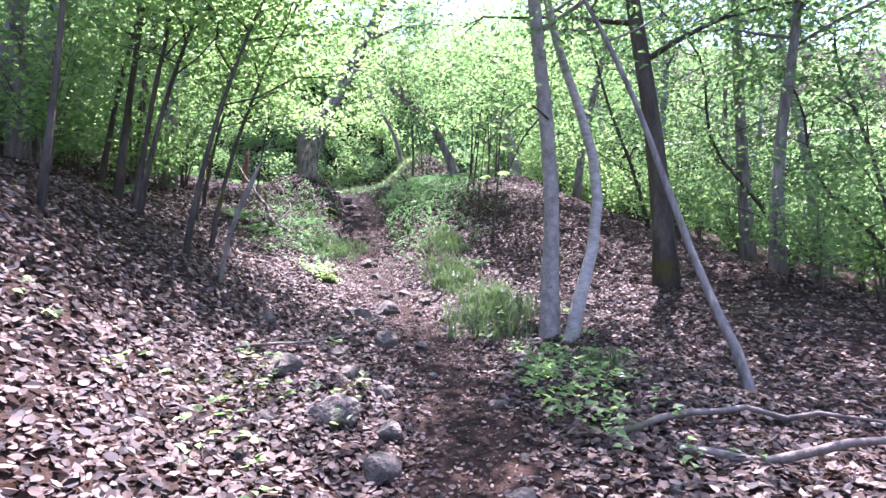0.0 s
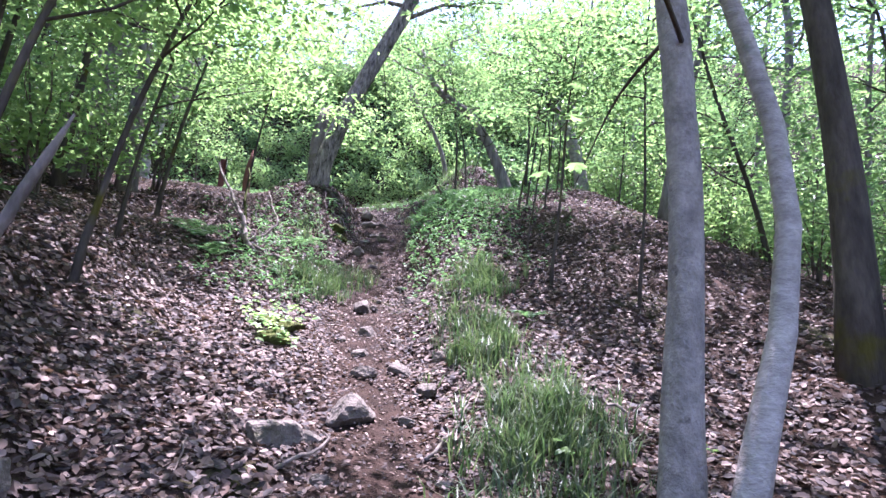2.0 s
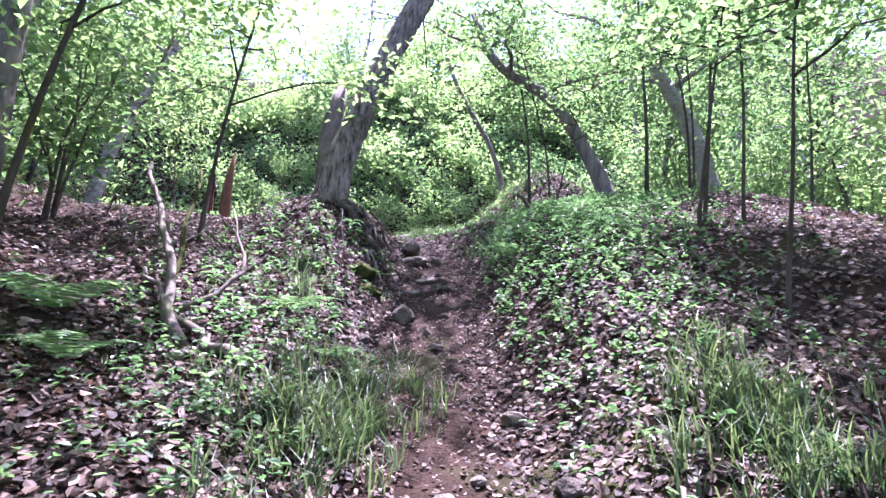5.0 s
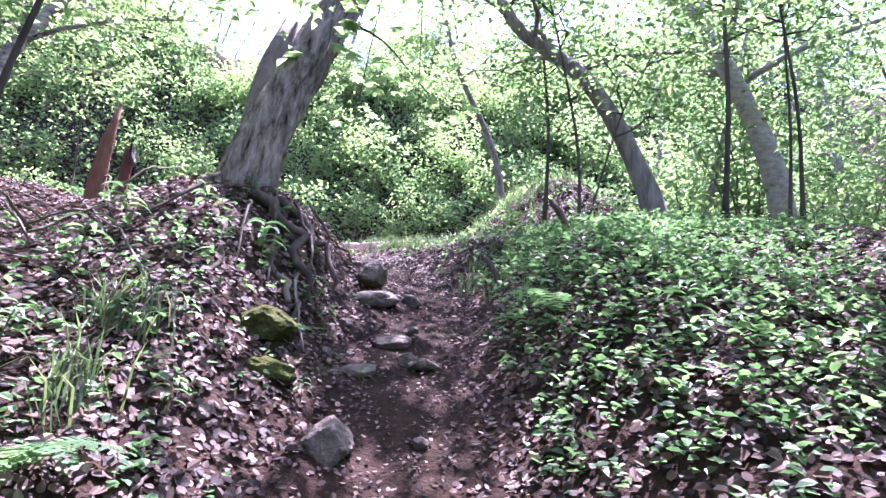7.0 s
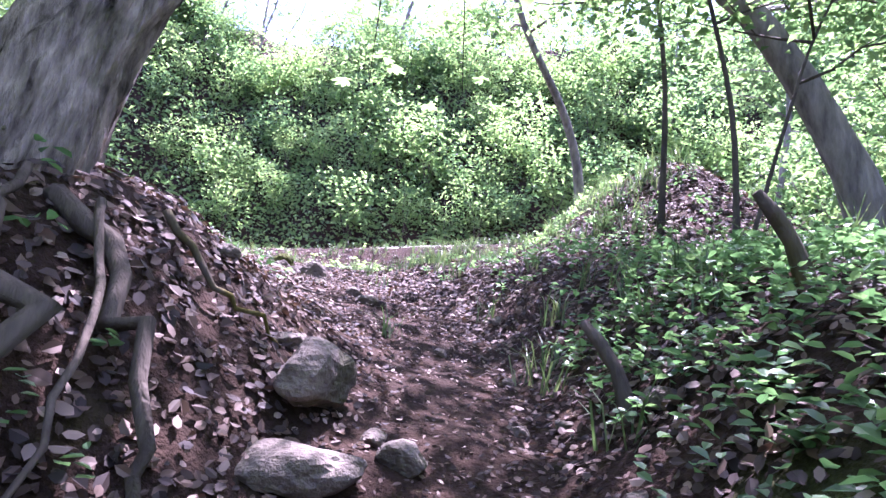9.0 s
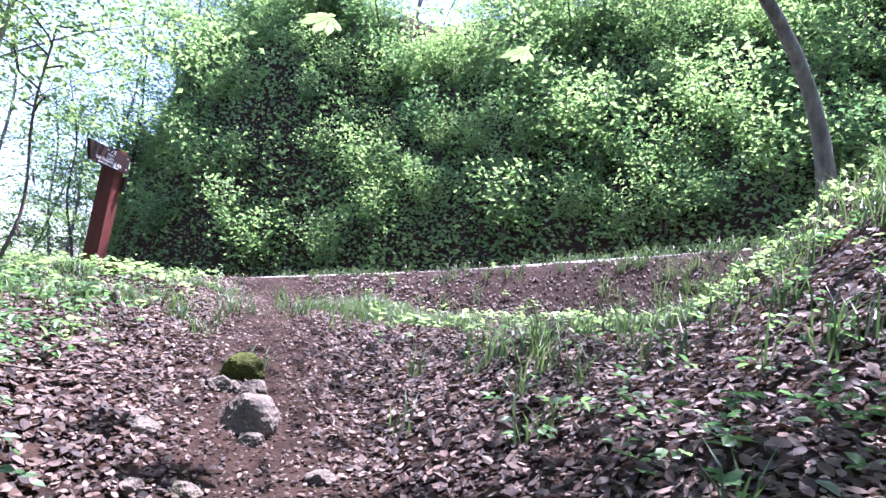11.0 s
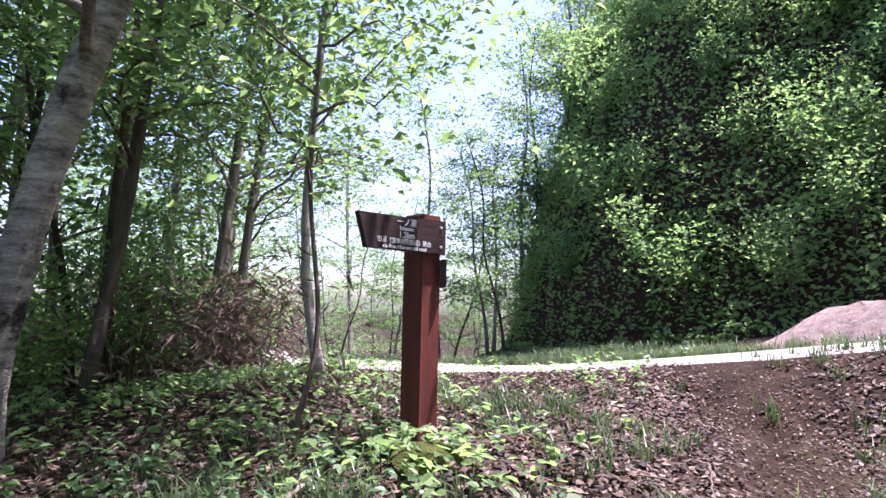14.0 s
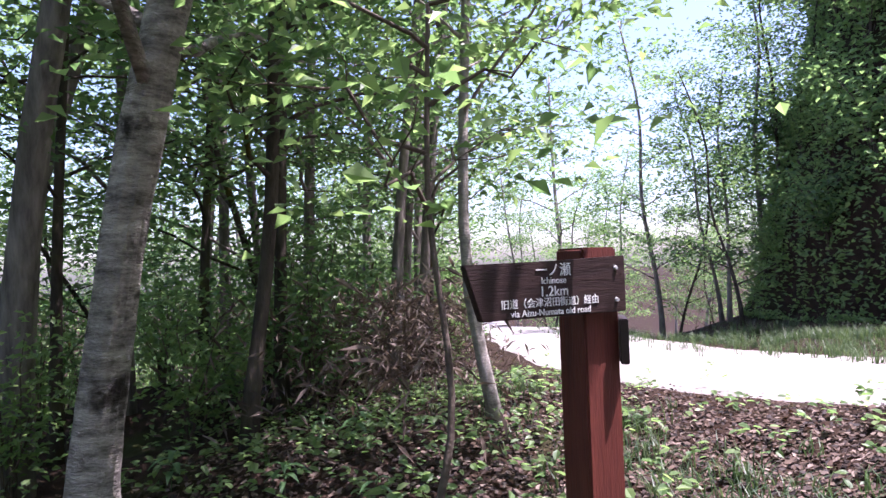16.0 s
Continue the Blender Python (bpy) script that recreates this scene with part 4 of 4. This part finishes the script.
stick([(-5.2, 17.6, 0.03), (-5.9, 17.95, 0.06), (-6.5, 18.1, 0.03)], 0.018, "thin grey fallen branch on the herb slope")
stick([(0.9, 3.4, 0.02), (1.6, 3.7, 0.1), (2.6, 3.6, 0.06)], 0.025, "dark fallen branch on the litter")
stick([(1.2, 3.2, 0.02), (2.0, 3.0, 0.12), (2.9, 3.3, 0.2)], 0.03, "dark fallen branch on the litter")
stick([(-1.5, 4.3, 0.02), (-1.0, 4.9, 0.05), (-0.8, 5.4, 0.03)], 0.014, "grey stick lying on the litter")
stick([(-0.75, 6.1, 0.02), (-0.6, 6.5, 0.05), (-0.75, 6.8, 0.03)], 0.012, "grey stick lying on the litter")
stick([(-0.1, 6.6, 0.02), (0.05, 7.0, 0.06), (0.15, 7.5, 0.04)], 0.012, "grey stick lying on the litter")
stick([(0.7, 7.3, 0.02), (0.85, 7.2, 0.12), (0.95, 6.6, 0.25)], 0.02, "short branch leaning at the tree foot")
stick([(-2.6, 13.6, 0.03), (-2.5, 13.3, 0.1), (-2.3, 13.0, 0.06)], 0.012, "grey stick lying on the litter")
for _ in range(60):
    k = rng.randint(14, 84)
    x, y = TRAIL_D[k, 0] + rng.normal(0, 1.5), TRAIL_D[k, 1] + rng.uniform(-0.4, 0.4)
    a, ln = rng.uniform(0, math.tau), rng.uniform(0.15, 0.5)
    stick([(x, y, 0.015), (x + math.cos(a) * ln / 2, y + math.sin(a) * ln / 2, 0.04), (x + math.cos(a) * ln, y + math.sin(a) * ln, 0.02)], rng.uniform(0.004, 0.009), "thin dry twig lying on the litter", M_TWIG, "twig")

# standing dead stems and stumps
v, f = tube(bent_line([(0, 0, -0.2), (0.06, 0.05, 0.5), (0.22, 0.16, 1.0), (0.3, 0.2, 1.25)], 8), [0.026, 0.024, 0.022, 0.022, 0.024, 0.028, 0.024, 0.006], 8, 0.3, rng)
ob = new("dead_stem", mesh_of("dead_stem", [tuple(q) for q in v], f, M_DEAD))
ob.matrix_basis = Matrix.Translation((-2.1, 5.6, ground_at(-2.1, 5.6)))
tagged(ob, "short broken dead stem with pale splintered top", "dead stem")
v, f = tube(bent_line([(0, 0, -0.3), (0.03, -0.02, 0.4), (0.06, -0.04, 0.7), (0.1, -0.04, 0.95)], 8), [0.085, 0.08, 0.076, 0.072, 0.066, 0.056, 0.034, 0.012], 9, 0.25, rng)
ob = new("stump", mesh_of("stump", [tuple(q) for q in v], f, surface("red_rotten_wood", (0.12, 0.05, 0.035), (0.30, 0.14, 0.10), 6, 0.9, 0.8, 24, (1, 1, 0.3))))
ob.matrix_basis = Matrix.Translation((-5.05, 14.9, ground_at(-5.05, 14.9)))
tagged(ob, "reddish broken tree stump with a splintered point", "stump")
v, f = tube(bent_line([(0, 0, -0.15), (-0.05, 0.02, 0.12), (-0.12, 0.04, 0.22), (-0.19, 0.05, 0.27)], 6), [0.034, 0.032, 0.03, 0.026, 0.024, 0.016], 8, 0.3, rng)
for x, y, a in ((-1.35, 14.65, 0), (-0.86, 14.62, 30)):
    ob = new("broken_stub", mesh_of("broken_stub", [tuple(q) for q in v], f, M_BARK_DARK))
    ob.matrix_basis = pose(x, y, ground_at(x, y), 0, 0, a)
    tagged(ob, "dark broken stub leaning on the crest", "stump")

# roots and rotten wood of the mound under the leaning tree
for p in (((-2.95, 13.85, 0.1), (-2.75, 13.5, 0.12), (-2.6, 13.15, 0.06)), ((-2.85, 14.0, 0.1), (-2.6, 13.8, 0.14), (-2.45, 13.5, 0.04)), ((-3.3, 13.75, 0.12), (-3.35, 13.4, 0.1), (-3.5, 13.0, 0.02)), ((-2.8, 14.2, 0.12), (-2.6, 14.3, 0.1), (-2.5, 14.5, 0.0))):
    stick(p, 0.014, "mossy root running down the mound", M_BARK_DARK, "root", "roots of the leaning tree")
for p, r in ((((-3.05, 13.75, 0.02), (-2.82, 13.68, 0.08), (-2.62, 13.55, 0.08), (-2.42, 13.42, 0.02)), 0.044), (((-2.95, 13.95, 0.02), (-2.7, 13.95, 0.07), (-2.52, 13.85, 0.07), (-2.36, 13.75, 0.0)), 0.034), (((-3.2, 13.6, 0.0), (-3.05, 13.35, 0.05), (-2.85, 13.1, 0.03), (-2.75, 12.85, -0.02)), 0.028)):
    stick(p, r, "thick moss-covered root gripping the mound", M_BARK_DARK, "root", "roots of the leaning tree")
stick([(-2.72, 13.45, 0.02), (-2.58, 13.3, 0.06), (-2.45, 13.2, 0.02)], 0.03, "pale rotten piece of root on the mound", M_DEAD, "root", "roots of the leaning tree")


def seedling(x, y, h, n, label="young plant with pointed light green leaves"):
    ob = holder("seedling", x, y, ground_at(x, y), label, "seedling", "young plants beside the trail")
    lean = rng.normal(0, 0.08, 2)
    line = bent_line([(0, 0, -0.03), (lean[0] * h * 0.5, lean[1] * h * 0.5, h * 0.55), (lean[0] * h * 2, lean[1] * h * 2, h)], 6)
    v, f = tube(line, [0.004, 0.0036, 0.0032, 0.0028, 0.0024, 0.0016], 5)
    piece("stem", mesh_of("stem", [tuple(q) for q in v], f, M_GRASS), ob)
    for k in range(n):
        an, w = k * 2.4 + rng.uniform(-0.3, 0.3), 0.45 + 0.55 * (k + 1) / n
        o = np.array([np.interp(w * h, line[:, 2], line[:, q]) for q in (0, 1)] + [w * h])
        ln = h * rng.uniform(0.4, 0.62)
        d, sd = np.array([math.cos(an), math.sin(an), 0.0]), np.array([-math.sin(an), math.cos(an), 0.0])
        vs = []
        for u, wd in ((0.0, 0.012), (0.2, 0.1), (0.45, 0.15), (0.7, 0.11), (0.88, 0.05), (1.0, 0.0)):
            m = o + d * ln * u + np.array([0, 0, ln * (0.5 * u - 0.75 * u * u)])
            vs += [tuple(m + sd * ln * wd + np.array([0, 0, ln * wd * 0.35])), tuple(m), tuple(m - sd * ln * wd + np.array([0, 0, ln * wd * 0.35]))]
        fs = [(3 * q + c, 3 * q + c + 1, 3 * q + c + 4, 3 * q + c + 3) for q in range(5) for c in (0, 1)]
        piece("leaf", mesh_of("leaf", vs, fs, M_HERB), ob)


for x, y, h, n in ((-2.34, 13.42, 0.2, 7), (-2.72, 13.3, 0.34, 10), (-2.95, 12.9, 0.24, 8), (-3.1, 13.3, 0.26, 8), (-2.2, 12.75, 0.16, 6), (-2.65, 12.5, 0.22, 8), (-3.35, 12.7, 0.3, 9), (-2.45, 12.1, 0.2, 7), (-2.95, 11.9, 0.26, 8), (-2.3, 11.5, 0.2, 7), (-3.2, 11.5, 0.3, 9), (-2.0, 13.05, 0.14, 5), (-3.5, 13.2, 0.34, 10), (-2.85, 11.2, 0.24, 8), (-0.62, 12.6, 0.3, 9), (-0.5, 13.3, 0.32, 9), (-0.2, 12.2, 0.28, 8), (-8.7, 17.3, 0.3, 9), (-9.2, 17.6, 0.34, 10), (-8.4, 17.8, 0.24, 8), (-9.6, 17.3, 0.3, 9), (-8.9, 16.6, 0.32, 9)):
    seedling(x, y, h * 0.75, n)
for k in range(26):
    x, y = -4.0 + rng.normal(0, 0.5), 12.9 + rng.normal(0, 0.35)
    a, ln = rng.uniform(0, math.tau), rng.uniform(0.3, 0.8)
    stick([(x, y, 0.05), (x + math.cos(a) * ln / 2, y + math.sin(a) * ln / 2, rng.uniform(0.08, 0.3)), (x + math.cos(a) * ln, y + math.sin(a) * ln, 0.1)], rng.uniform(0.005, 0.012), "broken dead branch in the brush pile", M_DEAD, "branch", "brush pile")

# ---- leaf litter, herbs and grass ----
def trail_side(n, sd, k0=0, k1=89):
    k = rng.uniform(k0, k1, n)
    i = k.astype(int)
    x = TRAIL_D[i, 0] + rng.normal(0, 1, n) * sd
    y = TRAIL_D[i, 1] + rng.uniform(-0.6, 0.6, n) + rng.normal(0, 1, n) * sd * 0.25
    return x, y


def on_sheet(x, y):
    """Height and slope of the ground sheet, read off its mesh."""
    i = np.clip(np.searchsorted(gx, x) - 1, 0, nx - 2)
    j = np.clip(np.searchsorted(gy, y) - 1, 0, ny - 2)
    u, w = (x - gx[i]) / (gx[i + 1] - gx[i]), (y - gy[j]) / (gy[j + 1] - gy[j])
    zz = GZ.reshape(ny, nx)
    a, b, c, d = zz[j, i], zz[j, i + 1], zz[j + 1, i], zz[j + 1, i + 1]
    z = a * (1 - u) * (1 - w) + b * u * (1 - w) + c * (1 - u) * w + d * u * w
    return z, ((b - a) * (1 - w) + (d - c) * w) / (gx[i + 1] - gx[i]), ((c - a) * (1 - u) + (d - b) * u) / (gy[j + 1] - gy[j])


def carpet(name, label, x, y, small, large):
    """Dry leaves lying on the ground: curled ovals, each tilted its own way about the slope."""
    ro = np.concatenate([nearest(ROAD_D, x[k:k + 4000], y[k:k + 4000])[0] for k in range(0, len(x), 4000)])
    to = np.concatenate([nearest(TRAIL_D, x[k:k + 4000], y[k:k + 4000])[0] for k in range(0, len(x), 4000)])
    trodden = np.exp(-(to / 0.38) ** 2)
    ok = (np.abs(ro) > 1.75 + 1.1 * rng.random(len(x))) & (rng.random(len(x)) > 0.62 * trodden)
    x, y, trodden = x[ok], y[ok], trodden[ok]
    n = len(x)
    z, sx, sy = on_sheet(x, y)
    s = (rng.uniform(small, large, n) * rng.uniform(0.7, 1.15, n) * (1 - 0.5 * trodden) * np.interp(y, [9, 15], [1.0, 0.72]))[:, None]
    nrm = np.stack([-sx, -sy, np.ones(n)], 1)
    nrm /= np.linalg.norm(nrm, axis=1, keepdims=True)
    nrm += rng.normal(0, 0.3, (n, 3))
    nrm /= np.linalg.norm(nrm, axis=1, keepdims=True)
    az = rng.uniform(0, math.tau, n)
    ax = np.stack([np.cos(az), np.sin(az), np.zeros(n)], 1)
    ax -= nrm * (ax * nrm).sum(1, keepdims=True)
    ax /= np.linalg.norm(ax, axis=1, keepdims=True)
    sd = np.cross(nrm, ax)
    c = np.stack([x, y, z], 1) + nrm * (s * 0.16 + rng.uniform(0.0, 0.022, (n, 1)))
    curl, bow = rng.uniform(-0.22, 0.3, (n, 1)), rng.uniform(-0.16, 0.16, (n, 1))
    wide = rng.uniform(0.7, 1.15, (n, 1))
    ring = [c + s * (ax * u + sd * w * wide + nrm * (curl * abs(w) * 2 + bow * u * u * 4))
            for u, w in ((-0.5, 0), (-0.25, 0.29), (0.15, 0.31), (0.52, 0), (0.15, -0.31), (-0.25, -0.29))]
    k = np.arange(n)[:, None] * 6
    faces = np.concatenate([k + np.array(q) for q in ((0, 3, 2, 1), (0, 5, 4, 3))], 1).reshape(-1, 4)
    ob = new(name, mesh_of(name, np.stack(ring, 1).reshape(-1, 3), faces, M_LITTER, False))
    return tagged(ob, label, "leaf litter", kind="stuff")


x, y = trail_side(185000, 1.9)
carpet("leaf_litter", "dry brown beech and oak leaves strewn over the ground", x, y, 0.032, 0.068)
x, y = np.r_[rng.uniform(-9, 8, 90000), rng.uniform(-13, 1, 80000)], np.r_[rng.uniform(-1, 20, 90000), rng.uniform(16.5, 25.5, 80000)]
carpet("leaf_litter_far", "dry brown leaves scattered over the slope", x, y, 0.04, 0.075)


def herb_field(n, cx, cy, sx, sy, keep=None):
    x, y = cx + rng.normal(0, sx, n), cy + rng.normal(0, sy, n)
    off, _, _ = nearest(TRAIL_D, x, y)
    ok = np.abs(off) > np.where(y > 15.6, 0.62, 0.42) + 0.2 * rng.random(n)
    if keep is not None:
        ok &= keep(x, y)
    return x[ok], y[ok]


def plants(name, label, fields, leaf_size, height, mat, per=5):
    """Low herbs: each a few leaves round a short stem."""
    xs, ys = np.concatenate([a for a, _ in fields]), np.concatenate([b for _, b in fields])
    z = np.concatenate([land(xs[k:k + 4000], ys[k:k + 4000]) for k in range(0, len(xs), 4000)])
    h = rng.uniform(0.35, 1.0, len(xs)) * height
    c = np.stack([xs, ys, z + h], 1)
    c = np.repeat(c, per, 0) + rng.normal(0, 1, (len(xs) * per, 3)) * np.array([leaf_size * 0.55, leaf_size * 0.55, height * 0.16])
    v, f = round_leaves(c, rng.uniform(0.55, 1.2, len(c)) * leaf_size, rng, 0.9)
    ob = new(name, mesh_of(name, v, f, mat, False))
    return tagged(ob, label, "herbs", kind="stuff")


right_bank = lambda x, y: x > np.interp(y, TRAIL_D[:, 1], TRAIL_D[:, 0]) + 0.4
plants("ground_herbs", "low green woodland herbs covering the bank", [
    herb_field(2500, -0.6, 13.6, 0.75, 1.5, right_bank), herb_field(700, -0.3, 15.5, 0.9, 0.6), herb_field(170, -3.0, 12.2, 0.6, 0.6), herb_field(260, -2.6, 11.0, 0.5, 0.6), herb_field(140, -2.2, 9.9, 0.45, 0.5), herb_field(26, -2.9, 13.4, 0.35, 0.3),
    herb_field(230, -5.8, 17.3, 1.0, 0.6), herb_field(260, -1.3, 17.6, 0.9, 0.9), herb_field(240, -4.9, 16.4, 0.9, 0.5)], 0.046, 0.13, M_HERB)
plants("clearing_herbs", "bright green herbs in the sunny clearing", [
    herb_field(420, -9.8, 17.9, 1.5, 1.0), herb_field(160, -7.0, 17.6, 1.2, 0.7), herb_field(90, -3.6, 20.0, 1.3, 0.8), herb_field(260, -11.5, 17.6, 1.4, 1.2), herb_field(90, -8.0, 20.8, 1.3, 0.6), herb_field(170, 0.75, 4.3, 0.3, 0.7), herb_field(60, -0.4, 3.2, 0.7, 0.6), herb_field(30, -1.75, 8.6, 0.22, 0.2), herb_field(15, -1.6, 8.2, 0.15, 0.15), herb_field(160, -1.4, 20.6, 0.8, 0.8), herb_field(120, -3.0, 21.4, 1.0, 0.6), herb_field(60, -7.1, 18.6, 0.35, 0.25)], 0.062, 0.15, M_LEAF_BRIGHT)


def grass(name, label, tufts, mat=None):
    roots, hs = [], []
    for cx, cy, sx, sy, n, h in tufts:
        for _ in range(n):
            tx, ty = cx + rng.normal(0, sx), cy + rng.normal(0, sy)
            z = ground_at(tx, ty)
            m = rng.randint(8, 16)
            a = rng.normal(0, 0.035, (m, 2))
            roots.append(np.stack([tx + a[:, 0], ty + a[:, 1], np.full(m, z - 0.01)], 1))
            hs.append(rng.uniform(0.5, 1.1, m) * h)
    v, f = blades(np.concatenate(roots), np.concatenate(hs), rng, 0.0046, 1.1)
    ob = new(name, mesh_of(name, v, f, mat or M_GRASS, False))
    return tagged(ob, label, "grass", kind="stuff")


grass("trail_grass", "tufts of long green grass along the trail", [
    (0.55, 6.75, 0.2, 0.42, 190, 0.3), (0.1, 8.5, 0.18, 0.32, 80, 0.28), (0.05, 10.2, 0.2, 0.38, 90, 0.29), (-1.95, 10.6, 0.22, 0.42, 120, 0.28), (-0.1, 9.2, 0.15, 0.3, 18, 0.22), (1.25, 4.9, 0.1, 0.1, 10, 0.24), (-2.75, 12.2, 0.15, 0.3, 14, 0.28), (0.3, 7.9, 0.15, 0.3, 22, 0.24)])
grass("verge_grass", "sunlit green grass on the road verge and clearing", [
    (-4.7, 20.2, 0.6, 0.3, 100, 0.22), (-3.6, 23.0, 1.2, 0.6, 90, 0.2), (-2.4, 23.1, 0.6, 0.4, 80, 0.26), (-6.3, 17.7, 0.7, 0.5, 90, 0.2), (-5.4, 20.7, 0.5, 0.3, 90, 0.24), (-7.0, 17.2, 1.0, 0.6, 70, 0.2), (-6.1, 21.9, 0.9, 0.5, 70, 0.16), (-2.4, 19.6, 0.6, 0.7, 70, 0.3), (-1.3, 18.4, 0.4, 0.6, 50, 0.32), (-1.0, 20.2, 0.6, 0.6, 90, 0.32), (-7.9, 19.6, 0.7, 0.3, 70, 0.18), (-9.3, 19.3, 0.9, 0.3, 70, 0.16), (-6.4, 17.8, 0.8, 0.4, 40, 0.18), (-14, 24.2, 2.6, 0.6, 260, 0.3), (-17, 25.3, 2.8, 0.6, 300, 0.32), (-11.6, 25.4, 1.3, 0.45, 180, 0.26), (-22, 23.4, 4.0, 1.0, 260, 0.34), (-12.5, 18.6, 2.0, 0.3, 80, 0.2), (-5.2, 19.0, 0.4, 0.4, 12, 0.26), (-1.2, 15.9, 0.7, 0.6, 40, 0.28), (-2.4, 22.0, 1.2, 0.4, 60, 0.28), (-2.9, 18.3, 0.3, 0.4, 16, 0.3)])


def fern(x, y, size, n=9, label="light green fern with arching fronds"):
    ob = holder("fern", x, y, ground_at(x, y), label, "fern", "ferns")
    for k in range(n):
        az = math.tau * k / n + rng.uniform(-0.3, 0.3)
        ln = size * rng.uniform(0.75, 1.1)
        vs, fs = [], []
        m = 16
        for j in range(1, m):
            w = j / m
            o = np.array([math.cos(az) * ln * w, math.sin(az) * ln * w, ln * (0.9 * w - 0.75 * w * w)])
            wd = ln * 0.26 * math.sin(math.pi * min(1, w * 0.9 + 0.12)) * (1 - w * 0.55)
            t = np.array([math.cos(az), math.sin(az), 0.9 - 1.5 * w])
            t /= np.linalg.norm(t)
            s = np.array([-math.sin(az), math.cos(az), 0])
            for sg in (-1, 1):
                b = len(vs)
                q = o + s * sg * wd + t * wd * 0.25 - np.array([0, 0, wd * 0.15])
                vs += [tuple(o - t * ln * 0.022), tuple(o + t * ln * 0.022), tuple(q + t * ln * 0.008), tuple(q - t * ln * 0.01)]
                fs.append((b, b + 1, b + 2, b + 3))
        piece("frond", mesh_of("frond", vs, fs, M_HERB, False), ob)


for x, y, s in ((-3.6, 10.5, 0.62), (-3.2, 10.2, 0.45), (0.56, 9.4, 0.34), (-1.05, 13.26, 0.36), (-2.6, 11.6, 0.4), (-2.2, 11.3, 0.3), (-4.5, 8.2, 0.4)):
    fern(x, y, s)

# dry bamboo grass under the trees behind the clearing
x, y = rng.normal(-13.4, 1.6, 900), rng.normal(17.5, 0.6, 900)
z = land(x, y)
c = np.repeat(np.stack([x, y, z], 1), 9, 0) + np.stack([rng.normal(0, 0.12, 8100), rng.normal(0, 0.12, 8100), rng.uniform(0.1, 1.15, 8100)], 1)
v, f = leaf_cloud(c, rng.uniform(0.1, 0.2, len(c)), rng, 0.05, 0.16, 0.05, 0.6)
tagged(new("dry_bamboo_grass", mesh_of("dry_bamboo_grass", v, f, M_BAMBOO, False)), "thicket of withered brown bamboo grass under the trees", "bamboo grass", kind="stuff")
